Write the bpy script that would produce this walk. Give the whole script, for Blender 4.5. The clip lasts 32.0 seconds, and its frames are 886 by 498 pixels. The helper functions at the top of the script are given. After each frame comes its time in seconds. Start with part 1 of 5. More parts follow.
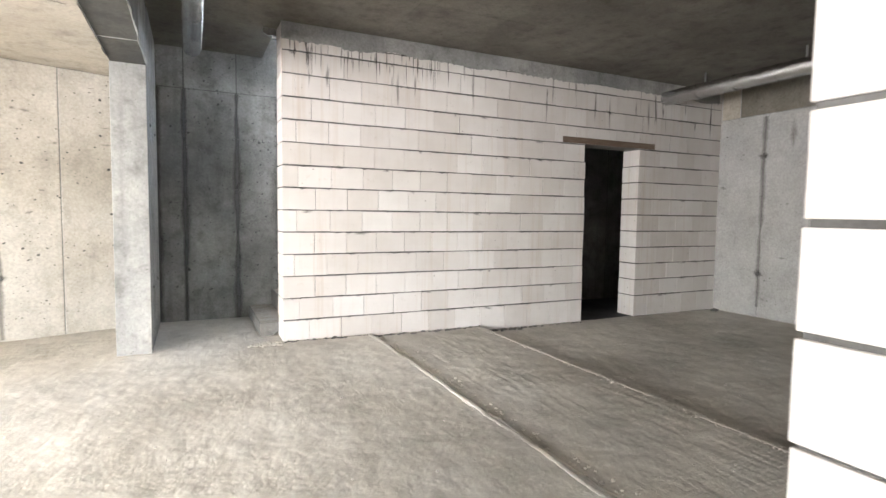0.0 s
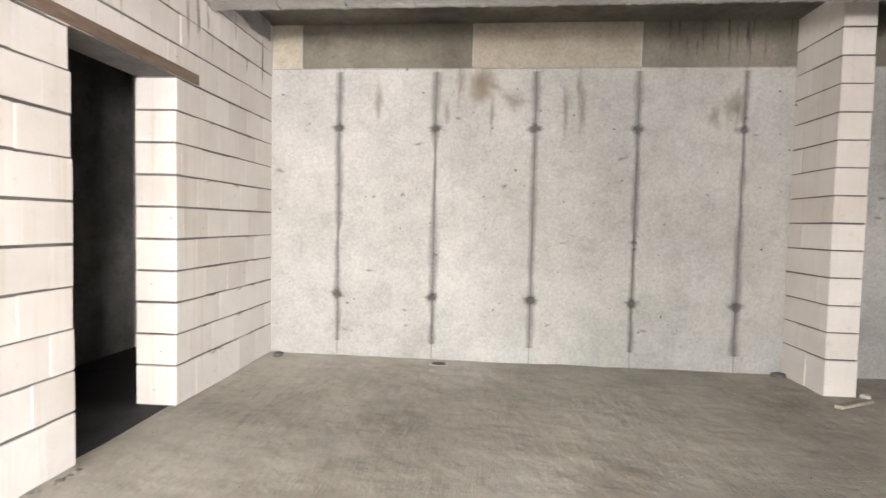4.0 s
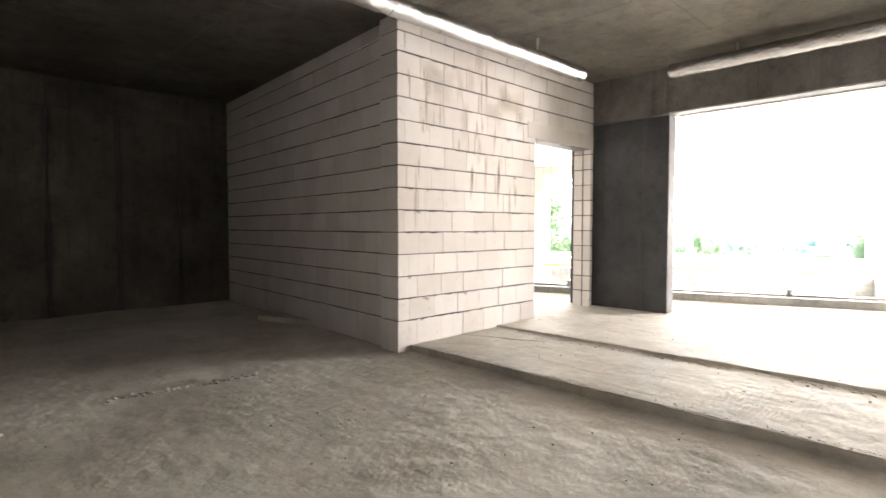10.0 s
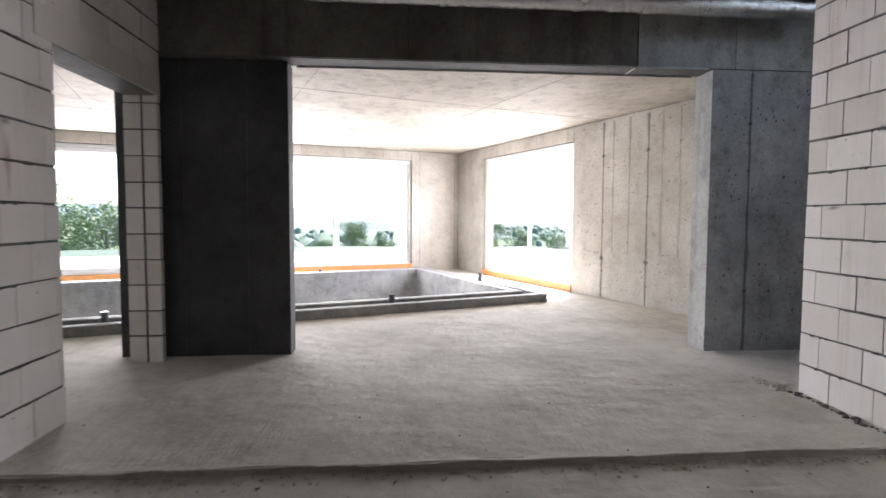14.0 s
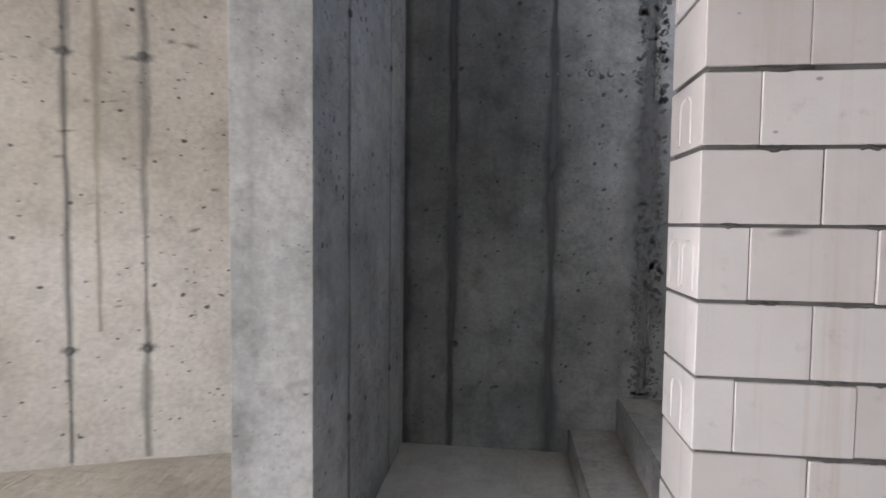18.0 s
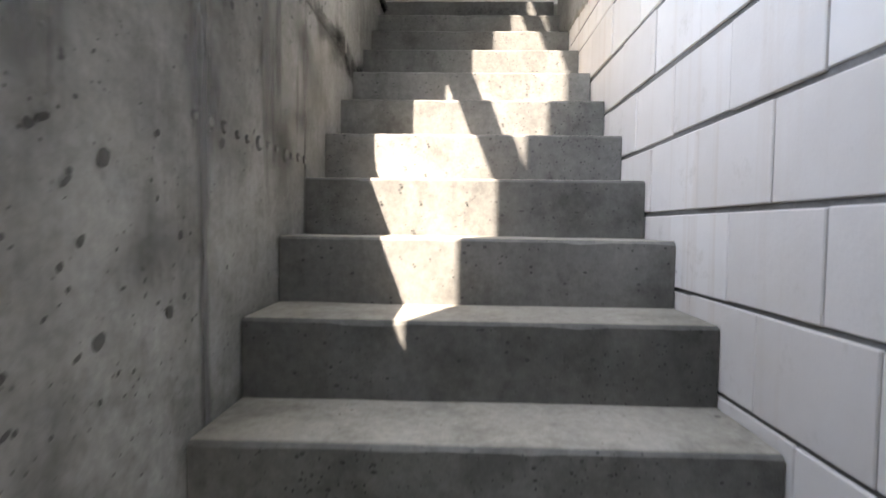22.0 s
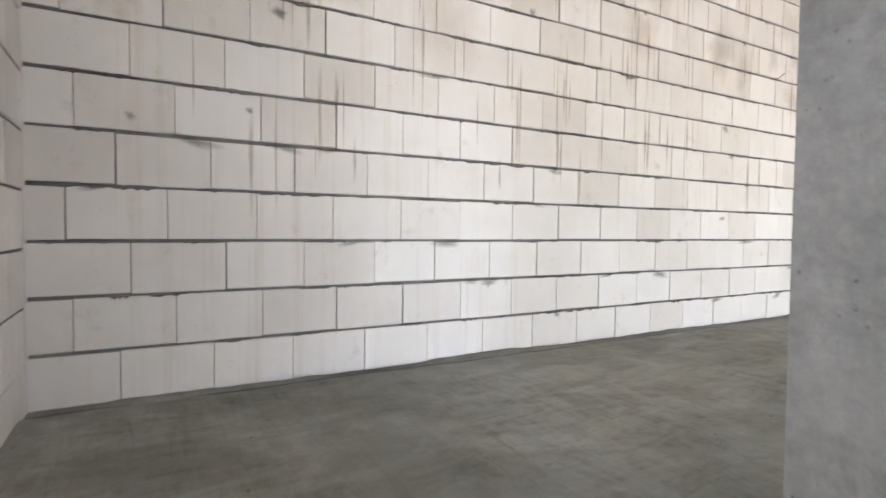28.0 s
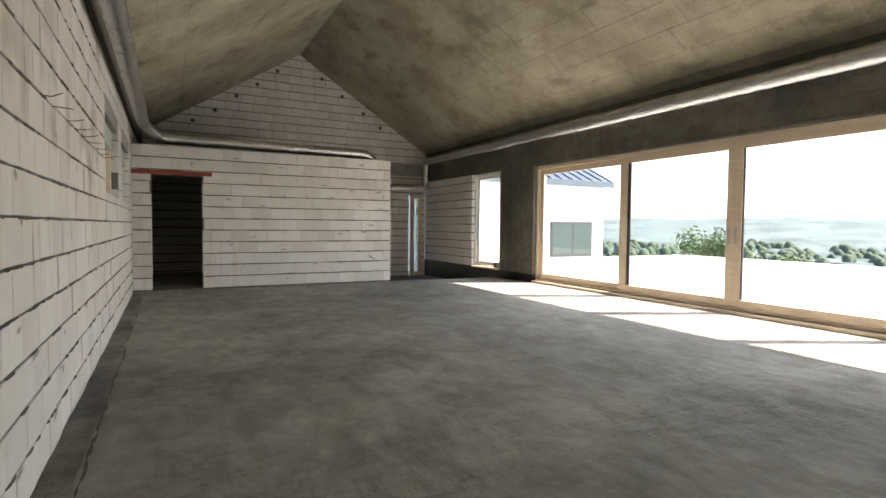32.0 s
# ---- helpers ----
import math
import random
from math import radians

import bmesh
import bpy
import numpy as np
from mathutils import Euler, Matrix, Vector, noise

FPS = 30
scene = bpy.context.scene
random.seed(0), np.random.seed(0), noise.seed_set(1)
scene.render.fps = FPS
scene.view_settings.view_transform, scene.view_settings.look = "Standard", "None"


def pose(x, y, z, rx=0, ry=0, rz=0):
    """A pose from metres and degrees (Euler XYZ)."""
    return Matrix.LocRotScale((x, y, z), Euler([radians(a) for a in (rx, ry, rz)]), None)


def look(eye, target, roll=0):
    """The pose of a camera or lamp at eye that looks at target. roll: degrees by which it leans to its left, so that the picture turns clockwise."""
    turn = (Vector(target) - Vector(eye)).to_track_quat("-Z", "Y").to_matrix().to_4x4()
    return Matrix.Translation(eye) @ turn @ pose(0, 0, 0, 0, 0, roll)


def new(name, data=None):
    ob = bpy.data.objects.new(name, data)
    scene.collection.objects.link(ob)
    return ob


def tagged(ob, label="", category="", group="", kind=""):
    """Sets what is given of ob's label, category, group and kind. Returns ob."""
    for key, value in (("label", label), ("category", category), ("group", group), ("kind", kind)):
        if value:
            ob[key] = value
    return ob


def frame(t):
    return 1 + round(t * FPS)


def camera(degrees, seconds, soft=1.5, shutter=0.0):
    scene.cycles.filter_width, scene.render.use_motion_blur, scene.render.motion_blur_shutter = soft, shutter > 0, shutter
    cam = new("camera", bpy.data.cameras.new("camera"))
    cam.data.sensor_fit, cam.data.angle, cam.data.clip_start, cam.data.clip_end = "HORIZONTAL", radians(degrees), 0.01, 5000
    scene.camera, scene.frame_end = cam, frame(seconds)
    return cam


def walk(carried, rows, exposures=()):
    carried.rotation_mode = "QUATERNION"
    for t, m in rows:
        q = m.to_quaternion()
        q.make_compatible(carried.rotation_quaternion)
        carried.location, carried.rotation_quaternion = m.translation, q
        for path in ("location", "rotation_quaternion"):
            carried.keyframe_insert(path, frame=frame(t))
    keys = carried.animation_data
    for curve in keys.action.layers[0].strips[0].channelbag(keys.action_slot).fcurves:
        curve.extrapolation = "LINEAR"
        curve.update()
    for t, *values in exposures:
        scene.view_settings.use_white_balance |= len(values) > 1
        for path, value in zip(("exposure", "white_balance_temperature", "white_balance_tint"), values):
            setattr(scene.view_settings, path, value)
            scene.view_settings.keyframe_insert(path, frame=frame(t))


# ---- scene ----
cam = camera(79.7, 32.0, shutter=0.3)
METRES, EYE, TILT, LEAN, TURN = 26.0, 1.5, 0.0, 0.0, -25.5
ROWS = [
    (0.0, 0.0, 0.0, 0.0, 0.05, -3.81, -0.78),
    (0.5, -0.0016, 0.0182, -0.0006, -1.5, -3.68, -0.89),
    (1.0, -0.0027, 0.0358, -0.0011, -6.35, -3.52, -0.86),
    (1.5, -0.0008, 0.0527, -0.0002, -14.25, -3.34, -0.94),
    (2.0, 0.0015, 0.0708, -0.0005, -23.37, -3.22, -1.0),
    (2.5, 0.004, 0.0901, -0.0012, -32.11, -3.1, -1.01),
    (4.5, 0.0233, 0.1663, -0.0022, -69.95, -2.59, -1.17),
    (5.0, 0.0327, 0.1835, -0.0022, -81.58, -2.42, -1.04),
    (5.5, 0.0443, 0.1984, -0.0029, -93.7, -2.33, -1.06),
    (6.0, 0.0571, 0.21, -0.0038, -106.08, -2.21, -0.96),
    (6.5, 0.0709, 0.2203, -0.0057, -119.27, -2.17, -0.87),
    (7.0, 0.0869, 0.2275, -0.0059, -132.98, -2.07, -0.72),
    (7.5, 0.1041, 0.2332, -0.0065, -147.68, -1.92, -0.46),
    (8.0, 0.1209, 0.2363, -0.0064, -160.57, -2.06, -0.23),
    (8.5, 0.1348, 0.2409, -0.0068, -170.89, -2.15, -0.03),
    (9.0, 0.1428, 0.2492, -0.0073, -181.07, -2.13, 0.19),
    (9.5, 0.1472, 0.2598, -0.0072, -190.87, -2.27, 0.16),
    (10.0, 0.1503, 0.2665, -0.0066, -198.8, -2.39, -0.02),
    (10.5, 0.1515, 0.2673, -0.0063, -205.9, -2.53, -0.08),
    (11.0, 0.1511, 0.2596, -0.0055, -212.16, -2.73, -0.13),
    (11.5, 0.1493, 0.2463, -0.0047, -218.22, -2.97, -0.14),
    (12.0, 0.1453, 0.2304, -0.0042, -224.24, -3.11, -0.16),
    (12.5, 0.1401, 0.2132, -0.0032, -229.66, -3.25, -0.15),
    (13.0, 0.1332, 0.1951, -0.0031, -235.36, -3.25, -0.13),
    (13.5, 0.122, 0.1778, -0.0031, -242.11, -3.35, -0.2),
    (14.0, 0.108, 0.1634, -0.0029, -249.15, -3.4, -0.26),
    (14.5, 0.0908, 0.1512, -0.0015, -257.24, -3.46, -0.36),
    (15.0, 0.0714, 0.1412, -0.0016, -266.36, -3.39, -0.6),
    (15.5, 0.0504, 0.1326, -0.0013, -275.66, -3.25, -0.79),
    (17.5, -0.0358, 0.1285, -0.0001, -315.96, -3.03, -0.61),
    (18.0, -0.0543, 0.1382, 0.0006, -327.67, -2.85, -0.69),
    (18.5, -0.0688, 0.1533, 0.0013, -339.43, -2.77, -0.63),
    (19.0, -0.0795, 0.1706, 0.0025, -352.58, -2.77, -0.51),
    (19.5, -0.0844, 0.1899, 0.0042, -366.48, -2.9, -0.67),
    (20.0, -0.085, 0.2089, 0.0065, -381.6, -2.9, -0.74),
    (20.5, -0.0811, 0.2239, 0.0092, -396.69, -2.59, -0.68),
    (21.0, -0.0724, 0.235, 0.0115, -409.3, -2.45, -0.6),
    (21.5, -0.0623, 0.2427, 0.017, -417.53, -2.49, -0.59),
    (22.0, -0.0534, 0.248, 0.0246, -422.86, -2.44, -0.78),
    (22.5, -0.044, 0.2522, 0.0323, -425.46, -2.58, -0.88),
    (23.0, -0.0361, 0.2576, 0.0402, -427.51, -2.49, -0.94),
    (23.5, -0.0273, 0.2623, 0.0474, -429.08, -2.39, -0.99),
    (24.0, -0.0189, 0.2683, 0.0551, -430.62, -2.39, -1.15),
    (24.5, -0.0107, 0.2742, 0.0627, -432.12, -2.4, -1.2),
    (25.0, -0.0021, 0.2808, 0.0699, -434.51, -2.47, -1.07),
    (25.5, 0.0072, 0.2853, 0.0768, -436.65, -2.49, -1.04),
    (26.0, 0.0164, 0.2901, 0.0839, -438.91, -2.58, -0.84),
    (26.5, 0.0253, 0.2939, 0.0905, -440.41, -2.65, -0.86),
    (28.5, 0.0628, 0.3087, 0.114, -461.88, -2.16, -0.48),
    (29.0, 0.0722, 0.3103, 0.1194, -471.23, -2.4, -0.55),
    (29.5, 0.0812, 0.3113, 0.1241, -481.37, -2.46, -0.59),
    (30.0, 0.0911, 0.3111, 0.1288, -492.65, -2.49, -0.67),
    (30.5, 0.1022, 0.311, 0.1299, -506.49, -2.46, -0.63),
    (31.0, 0.1106, 0.3096, 0.129, -522.83, -2.43, -0.61),
    (31.5, 0.1197, 0.3074, 0.1286, -535.69, -2.41, -0.55),
    (32.0, 0.1299, 0.3039, 0.1289, -541.85, -2.47, -0.48),
]
EXPOSURES = [(0.0, 4.0, 6450, 14), (1.0, 4.3, 6450, 14), (2.0, 4.65, 6600, 15), (4.5, 5.3, 6800, 16), (6.0, 5.85, 7250, 18), (7.0, 6.25, 7200, 18), (8.5, 5.95, 7300, 17), (10.0, 5.0, 6800, 16), (11.0, 4.35, 6600, 16), (12.0, 3.8, 6400, 17), (13.0, 3.35, 6250, 18), (14.0, 2.7, 6150, 19), (15.5, 2.25, 6200, 21),
    (17.5, 2.75, 6250, 20), (18.5, 3.15, 6050, 17), (19.3, 3.75, 6150, 15), (20.0, 3.95, 6600, 15), (21.0, 3.35, 7000, 16), (22.4, 2.25, 6700, 15), (23.0, 1.75, 6100, 8), (24.5, 2.0, 5900, 5), (25.5, 2.8, 6600, 16), (26.0, 3.1, 6500, 17), (29.0, 3.45, 6700, 18), (30.5, 3.15, 6600, 17), (31.0, 3.0, 6700, 17), (32.0, 2.25, 7200, 15)]
walk(cam, [(t, pose(0, 0, EYE, TILT, LEAN, TURN) @ pose(METRES * x, METRES * y, METRES * z, 90 + pitch, roll, yaw)) for t, x, y, z, yaw, pitch, roll in ROWS], EXPOSURES)

# ---- world, sun ----
SUN = Vector((0.9, -0.43, -1.14)).normalized()
world = bpy.data.worlds.new("sky")
scene.world = world
world.use_nodes = True
wn, wl = world.node_tree.nodes, world.node_tree.links
sky = wn.new("ShaderNodeTexSky")
sky.sky_type = "NISHITA"
sky.sun_disc = False
sky.sun_elevation = radians(48.8)
sky.sun_rotation = math.atan2(-0.9, 0.43)
wl.new(sky.outputs[0], wn["Background"].inputs[0])
wn["Background"].inputs[1].default_value = 0.15
sun_data = bpy.data.lights.new("sun", "SUN")
sun_data.energy, sun_data.angle, sun_data.color = 5.0, radians(0.5), (1.0, 0.91, 0.78)
sun = new("sun", sun_data)
sun.matrix_world = look((0, 0, 30), Vector((0, 0, 30)) + SUN)


def sky_lamp(name, m, w, h, power, color):
    """Daylight in an opening of the wing: an area lamp as wide as the opening, facing the room."""
    data = bpy.data.lights.new(name, "AREA")
    data.shape, data.size, data.size_y, data.energy, data.color = "RECTANGLE", w, h, power, color
    new(name, data).matrix_world = m


WING_FRAME = pose(-8.45, 4.03, 0, 0, 0, 20.5)
sky_lamp("daylight_west", WING_FRAME @ pose(0.02, -5.6, 1.53, 90, 0, 90) @ pose(0, 0, 0, 0, 180, 0), 5.2, 2.3, 95, (1.0, 0.97, 0.93))
sky_lamp("daylight_north", WING_FRAME @ pose(2.75, -0.03, 1.5, 90, 0, 0) @ pose(0, 0, 0, 0, 180, 0), 2.9, 2.2, 45, (1.0, 0.98, 0.95))
sky_lamp("daylight_hall", pose(-0.36, 1.03, 4.92, 90, 0, 90) @ pose(0, 0, 0, 0, 180, 0), 8.4, 2.2, 26, (0.95, 0.98, 1.0))
sky_lamp("daylight_stair", pose(2.22, 7.04, 4.8, 90, 0, 0) @ pose(0, 0, 0, 0, 180, 0), 1.9, 3.2, 17, (0.76, 0.88, 1.0))


# ---- materials ----
def nodes_of(name):
    m = bpy.data.materials.new(name)
    m.use_nodes = True
    return m, m.node_tree.nodes, m.node_tree.links, m.node_tree.nodes["Principled BSDF"]


def noise_node(n, l, scale, detail=4, rough=0.6, stretch=None, offset=0.0, warp=0.0):
    """A noise in world metres, stretched by the three given factors."""
    geo, mp, tx = n.new("ShaderNodeNewGeometry"), n.new("ShaderNodeMapping"), n.new("ShaderNodeTexNoise")
    mp.inputs["Scale"].default_value = stretch or (1, 1, 1)
    mp.inputs["Location"].default_value = (offset, offset * 0.7, offset * 0.3)
    l.new(geo.outputs["Position"], mp.inputs["Vector"])
    l.new(mp.outputs[0], tx.inputs["Vector"])
    tx.inputs["Scale"].default_value, tx.inputs["Detail"].default_value, tx.inputs["Roughness"].default_value = scale, detail, rough
    tx.inputs["Distortion"].default_value = warp
    return tx.outputs["Fac"]


def pores_node(n, l, scale, size, stretch=None, keep=0.35):
    """A mask of small separate dots: 1 inside a dot. keep: the share of the cells that have one."""
    geo, mp, tx = n.new("ShaderNodeNewGeometry"), n.new("ShaderNodeMapping"), n.new("ShaderNodeTexVoronoi")
    mp.inputs["Scale"].default_value = stretch or (1, 1, 1)
    l.new(geo.outputs["Position"], mp.inputs["Vector"])
    l.new(mp.outputs[0], tx.inputs["Vector"])
    tx.inputs["Scale"].default_value = scale
    dot = ramp(n, l, tx.outputs["Distance"], [(size * 0.6, (1, 1, 1)), (size, (0, 0, 0))])
    sep = n.new("ShaderNodeSeparateColor")
    l.new(tx.outputs["Color"], sep.inputs[0])
    some = ramp(n, l, sep.outputs[0], [(keep, (1, 1, 1)), (keep + 0.03, (0, 0, 0))])
    return maths(n, l, "MULTIPLY", dot, some)


def ramp(n, l, fac, stops):
    r = n.new("ShaderNodeValToRGB")
    el = r.color_ramp.elements
    while len(el) < len(stops):
        el.new(0.5)
    for e, (p, c) in zip(el, stops):
        e.position, e.color = p, (*c, 1)
    l.new(fac, r.inputs[0])
    return r.outputs[0]


def blend(n, l, fac, a, b, mode="MIX"):
    m = n.new("ShaderNodeMix")
    m.data_type, m.blend_type = "RGBA", mode
    for socket, v in ((m.inputs[0], fac), (m.inputs[6], a), (m.inputs[7], b)):
        if isinstance(v, (int, float)):
            socket.default_value = v
        elif isinstance(v, tuple):
            socket.default_value = (*v, 1)
        else:
            l.new(v, socket)
    return m.outputs[2]


def maths(n, l, op, a, b):
    m = n.new("ShaderNodeMath")
    m.operation = op
    for socket, v in zip(m.inputs, (a, b)):
        if isinstance(v, (int, float)):
            socket.default_value = v
        else:
            l.new(v, socket)
    return m.outputs[0]


def bump(n, l, bsdf, height, strength=0.4, distance=0.01, before=None):
    b = n.new("ShaderNodeBump")
    b.inputs["Strength"].default_value, b.inputs["Distance"].default_value = strength, distance
    l.new(height, b.inputs["Height"])
    if before:
        l.new(before, b.inputs["Normal"])
    l.new(b.outputs[0], bsdf.inputs["Normal"])
    return b.outputs[0]


def concrete(name, low, mid, high, streak=0.5, pores=True, varied=0.0, rough=0.8, blotch=0.0, pitted=1.0, mottled=0.75):
    m, n, l, b = nodes_of(name)
    cloud = noise_node(n, l, 0.9, 6, 0.62)
    col = ramp(n, l, cloud, [(0.33, low), (0.5, mid), (0.66, high)])
    mottle = noise_node(n, l, 5.5, 6, 0.7, None, 6.3)
    col = blend(n, l, mottled, col, ramp(n, l, mottle, [(0.32, (0.52, 0.52, 0.50)), (0.5, (0.93, 0.93, 0.93)), (0.7, (1.0, 1.0, 1.0))]), "MULTIPLY")
    drip = noise_node(n, l, 1.0, 5, 0.6, (7, 7, 0.5), 3.1)
    col = blend(n, l, maths(n, l, "MULTIPLY", ramp(n, l, drip, [(0.52, (0, 0, 0)), (0.7, (1, 1, 1))]), streak), col, tuple(v * 0.55 for v in low))
    fine = noise_node(n, l, 38, 5, 0.7)
    col = blend(n, l, 0.55, col, ramp(n, l, fine, [(0.3, (0.5, 0.5, 0.5)), (0.66, (1.0, 1.0, 1.0))]), "MULTIPLY")
    if blotch:
        spots = maths(n, l, "MULTIPLY", ramp(n, l, noise_node(n, l, 1.0, 4, 0.6, (2.1, 1.1, 2.1), 8.8), [(0.55, (0, 0, 0)), (0.70, (1, 1, 1))]), blotch)
        col = blend(n, l, spots, col, tuple(v * 0.4 for v in low))
    if varied:
        info = n.new("ShaderNodeObjectInfo")
        tone = ramp(n, l, info.outputs["Random"], [(0.0, (1 - varied,) * 3), (1.0, (1.0, 1.0, 1.0))])
        col = blend(n, l, 1.0, col, tone, "MULTIPLY")
    height = fine
    if pores:
        dots = maths(n, l, "MAXIMUM", maths(n, l, "MAXIMUM", pores_node(n, l, 26, 0.13, (1, 1, 1.4), 0.22 * pitted), pores_node(n, l, 60, 0.2, None, 0.25 * pitted)), pores_node(n, l, 12, 0.09, (0.7, 0.7, 1.6), 0.2 * pitted))
        dots = maths(n, l, "MULTIPLY", dots, ramp(n, l, noise_node(n, l, 2.6, 3, 0.6, None, 12.0), [(0.42, (0.1, 0.1, 0.1)), (0.58, (1, 1, 1))]))
        col = blend(n, l, maths(n, l, "MULTIPLY", dots, 0.85), col, tuple(v * 0.22 for v in low))
        height = maths(n, l, "SUBTRACT", maths(n, l, "MULTIPLY", fine, 0.25), dots)
    l.new(col, b.inputs["Base Color"])
    b.inputs["Roughness"].default_value = rough
    b.inputs["Specular IOR Level"].default_value = 0.35
    bump(n, l, b, height, 0.6, 0.005, bump(n, l, b, mottle, 0.5, 0.012, bump(n, l, b, cloud, 0.3, 0.03)))
    return m


def screed(name, low, mid, high, swirl=0.5, lumpy=0.5, scraped=0.5):
    m, n, l, b = nodes_of(name)
    cloud = noise_node(n, l, 0.55, 7, 0.65, None, 1.7)
    col = ramp(n, l, cloud, [(0.33, low), (0.5, mid), (0.66, high)])
    brush = noise_node(n, l, 1.0, 6, 0.65, (4.2, 2.6, 3), 5.2, 0.8)
    col = blend(n, l, swirl, col, ramp(n, l, brush, [(0.35, (0.62, 0.62, 0.60)), (0.6, (1, 1, 1))]), "MULTIPLY")
    arcs = noise_node(n, l, 1.0, 5, 0.72, (2.2, 17, 3), 2.9, 1.6)
    arcs = maths(n, l, "ADD", maths(n, l, "MULTIPLY", arcs, 0.5), maths(n, l, "MULTIPLY", noise_node(n, l, 1.0, 5, 0.72, (13, 3.0, 3), 7.4, 1.9), 0.5))
    where = ramp(n, l, noise_node(n, l, 0.8, 3, 0.6, None, 14.2), [(0.42, (0, 0, 0)), (0.60, (1, 1, 1))])
    col = blend(n, l, maths(n, l, "MULTIPLY", where, scraped), col, ramp(n, l, arcs, [(0.40, (0.60, 0.59, 0.57)), (0.5, (0.96, 0.96, 0.95)), (0.58, (1, 1, 1))]), "MULTIPLY")
    mottle = noise_node(n, l, 2.6, 8, 0.72, (1.15, 1, 1), 4.1)
    col = blend(n, l, 0.6, col, ramp(n, l, mottle, [(0.34, (0.68, 0.68, 0.67)), (0.5, (0.93, 0.93, 0.93)), (0.62, (1, 1, 1))]), "MULTIPLY")
    grit = noise_node(n, l, 55, 4, 0.8)
    col = blend(n, l, 0.3, col, ramp(n, l, grit, [(0.32, (0.6, 0.6, 0.6)), (0.6, (1, 1, 1))]), "MULTIPLY")
    specks = pores_node(n, l, 9, 0.07, None, 0.25)
    col = blend(n, l, maths(n, l, "MULTIPLY", specks, 0.7), col, tuple(v * 0.35 for v in low))
    l.new(col, b.inputs["Base Color"])
    b.inputs["Roughness"].default_value = 0.85
    b.inputs["Specular IOR Level"].default_value = 0.3
    lumps = noise_node(n, l, 5, 7, 0.6, None, 9.0)
    scrape = maths(n, l, "ADD", lumps, maths(n, l, "MULTIPLY", maths(n, l, "MULTIPLY", arcs, where), 1.3 * scraped))
    clods = noise_node(n, l, 19, 4, 0.65, None, 3.3)
    bump(n, l, b, grit, 0.4, 0.003, bump(n, l, b, clods, lumpy * 0.35, 0.004, bump(n, l, b, scrape, lumpy, 0.028)))
    return m


def stain(name, col, strength=0.75):
    """A thin film that fades out unevenly towards its edge: u of its UV is 0 on its middle line and 1 at its rim."""
    m, n, l, b = nodes_of(name)
    uv, sep = n.new("ShaderNodeUVMap"), n.new("ShaderNodeSeparateXYZ")
    l.new(uv.outputs[0], sep.inputs[0])
    inner = maths(n, l, "SUBTRACT", 1.0, sep.outputs[0])
    patchy = noise_node(n, l, 14, 6, 0.7, (1.6, 1.6, 0.7), 2.2)
    film = ramp(n, l, maths(n, l, "MULTIPLY", inner, maths(n, l, "ADD", patchy, 0.25)), [(0.08, (0, 0, 0)), (0.62, (1, 1, 1))])
    l.new(maths(n, l, "MULTIPLY", film, strength), b.inputs["Alpha"])
    l.new(ramp(n, l, patchy, [(0.3, tuple(v * 0.8 for v in col)), (0.7, col)]), b.inputs["Base Color"])
    b.inputs["Roughness"].default_value = 0.85
    return m


def block_stone(name):
    m, n, l, b = nodes_of(name)
    info = n.new("ShaderNodeObjectInfo")
    col = ramp(n, l, info.outputs["Random"], [(0.0, (0.65, 0.615, 0.59)), (0.6, (0.71, 0.68, 0.66)), (1.0, (0.75, 0.725, 0.71))])
    cloud = noise_node(n, l, 2.2, 5, 0.65)
    col = blend(n, l, 0.5, col, ramp(n, l, cloud, [(0.3, (0.78, 0.76, 0.73)), (0.7, (1, 1, 1))]), "MULTIPLY")
    # rust-brown runs left by rain
    drip = noise_node(n, l, 1.0, 4, 0.6, (19, 19, 0.55), 7.7)
    area = noise_node(n, l, 0.45, 3, 0.5, None, 2.3)
    runs = maths(n, l, "MULTIPLY", ramp(n, l, drip, [(0.53, (0, 0, 0)), (0.70, (1, 1, 1))]), ramp(n, l, area, [(0.40, (0, 0, 0)), (0.60, (1, 1, 1))]))
    col = blend(n, l, maths(n, l, "MULTIPLY", runs, 0.28), col, (0.44, 0.32, 0.21))
    dirt = noise_node(n, l, 9, 5, 0.7, None, 4.4)
    col = blend(n, l, maths(n, l, "MULTIPLY", ramp(n, l, dirt, [(0.60, (0, 0, 0)), (0.74, (1, 1, 1))]), 0.4), col, (0.40, 0.36, 0.31))
    nicks = pores_node(n, l, 11, 0.10, (0.8, 0.8, 1.3), 0.12)
    col = blend(n, l, maths(n, l, "MULTIPLY", nicks, 0.7), col, (0.22, 0.20, 0.18))
    l.new(col, b.inputs["Base Color"])
    b.inputs["Roughness"].default_value = 0.85
    b.inputs["Specular IOR Level"].default_value = 0.25
    grain = noise_node(n, l, 90, 4, 0.7)
    bump(n, l, b, grain, 0.3, 0.002, bump(n, l, b, dirt, 0.25, 0.006))
    return m


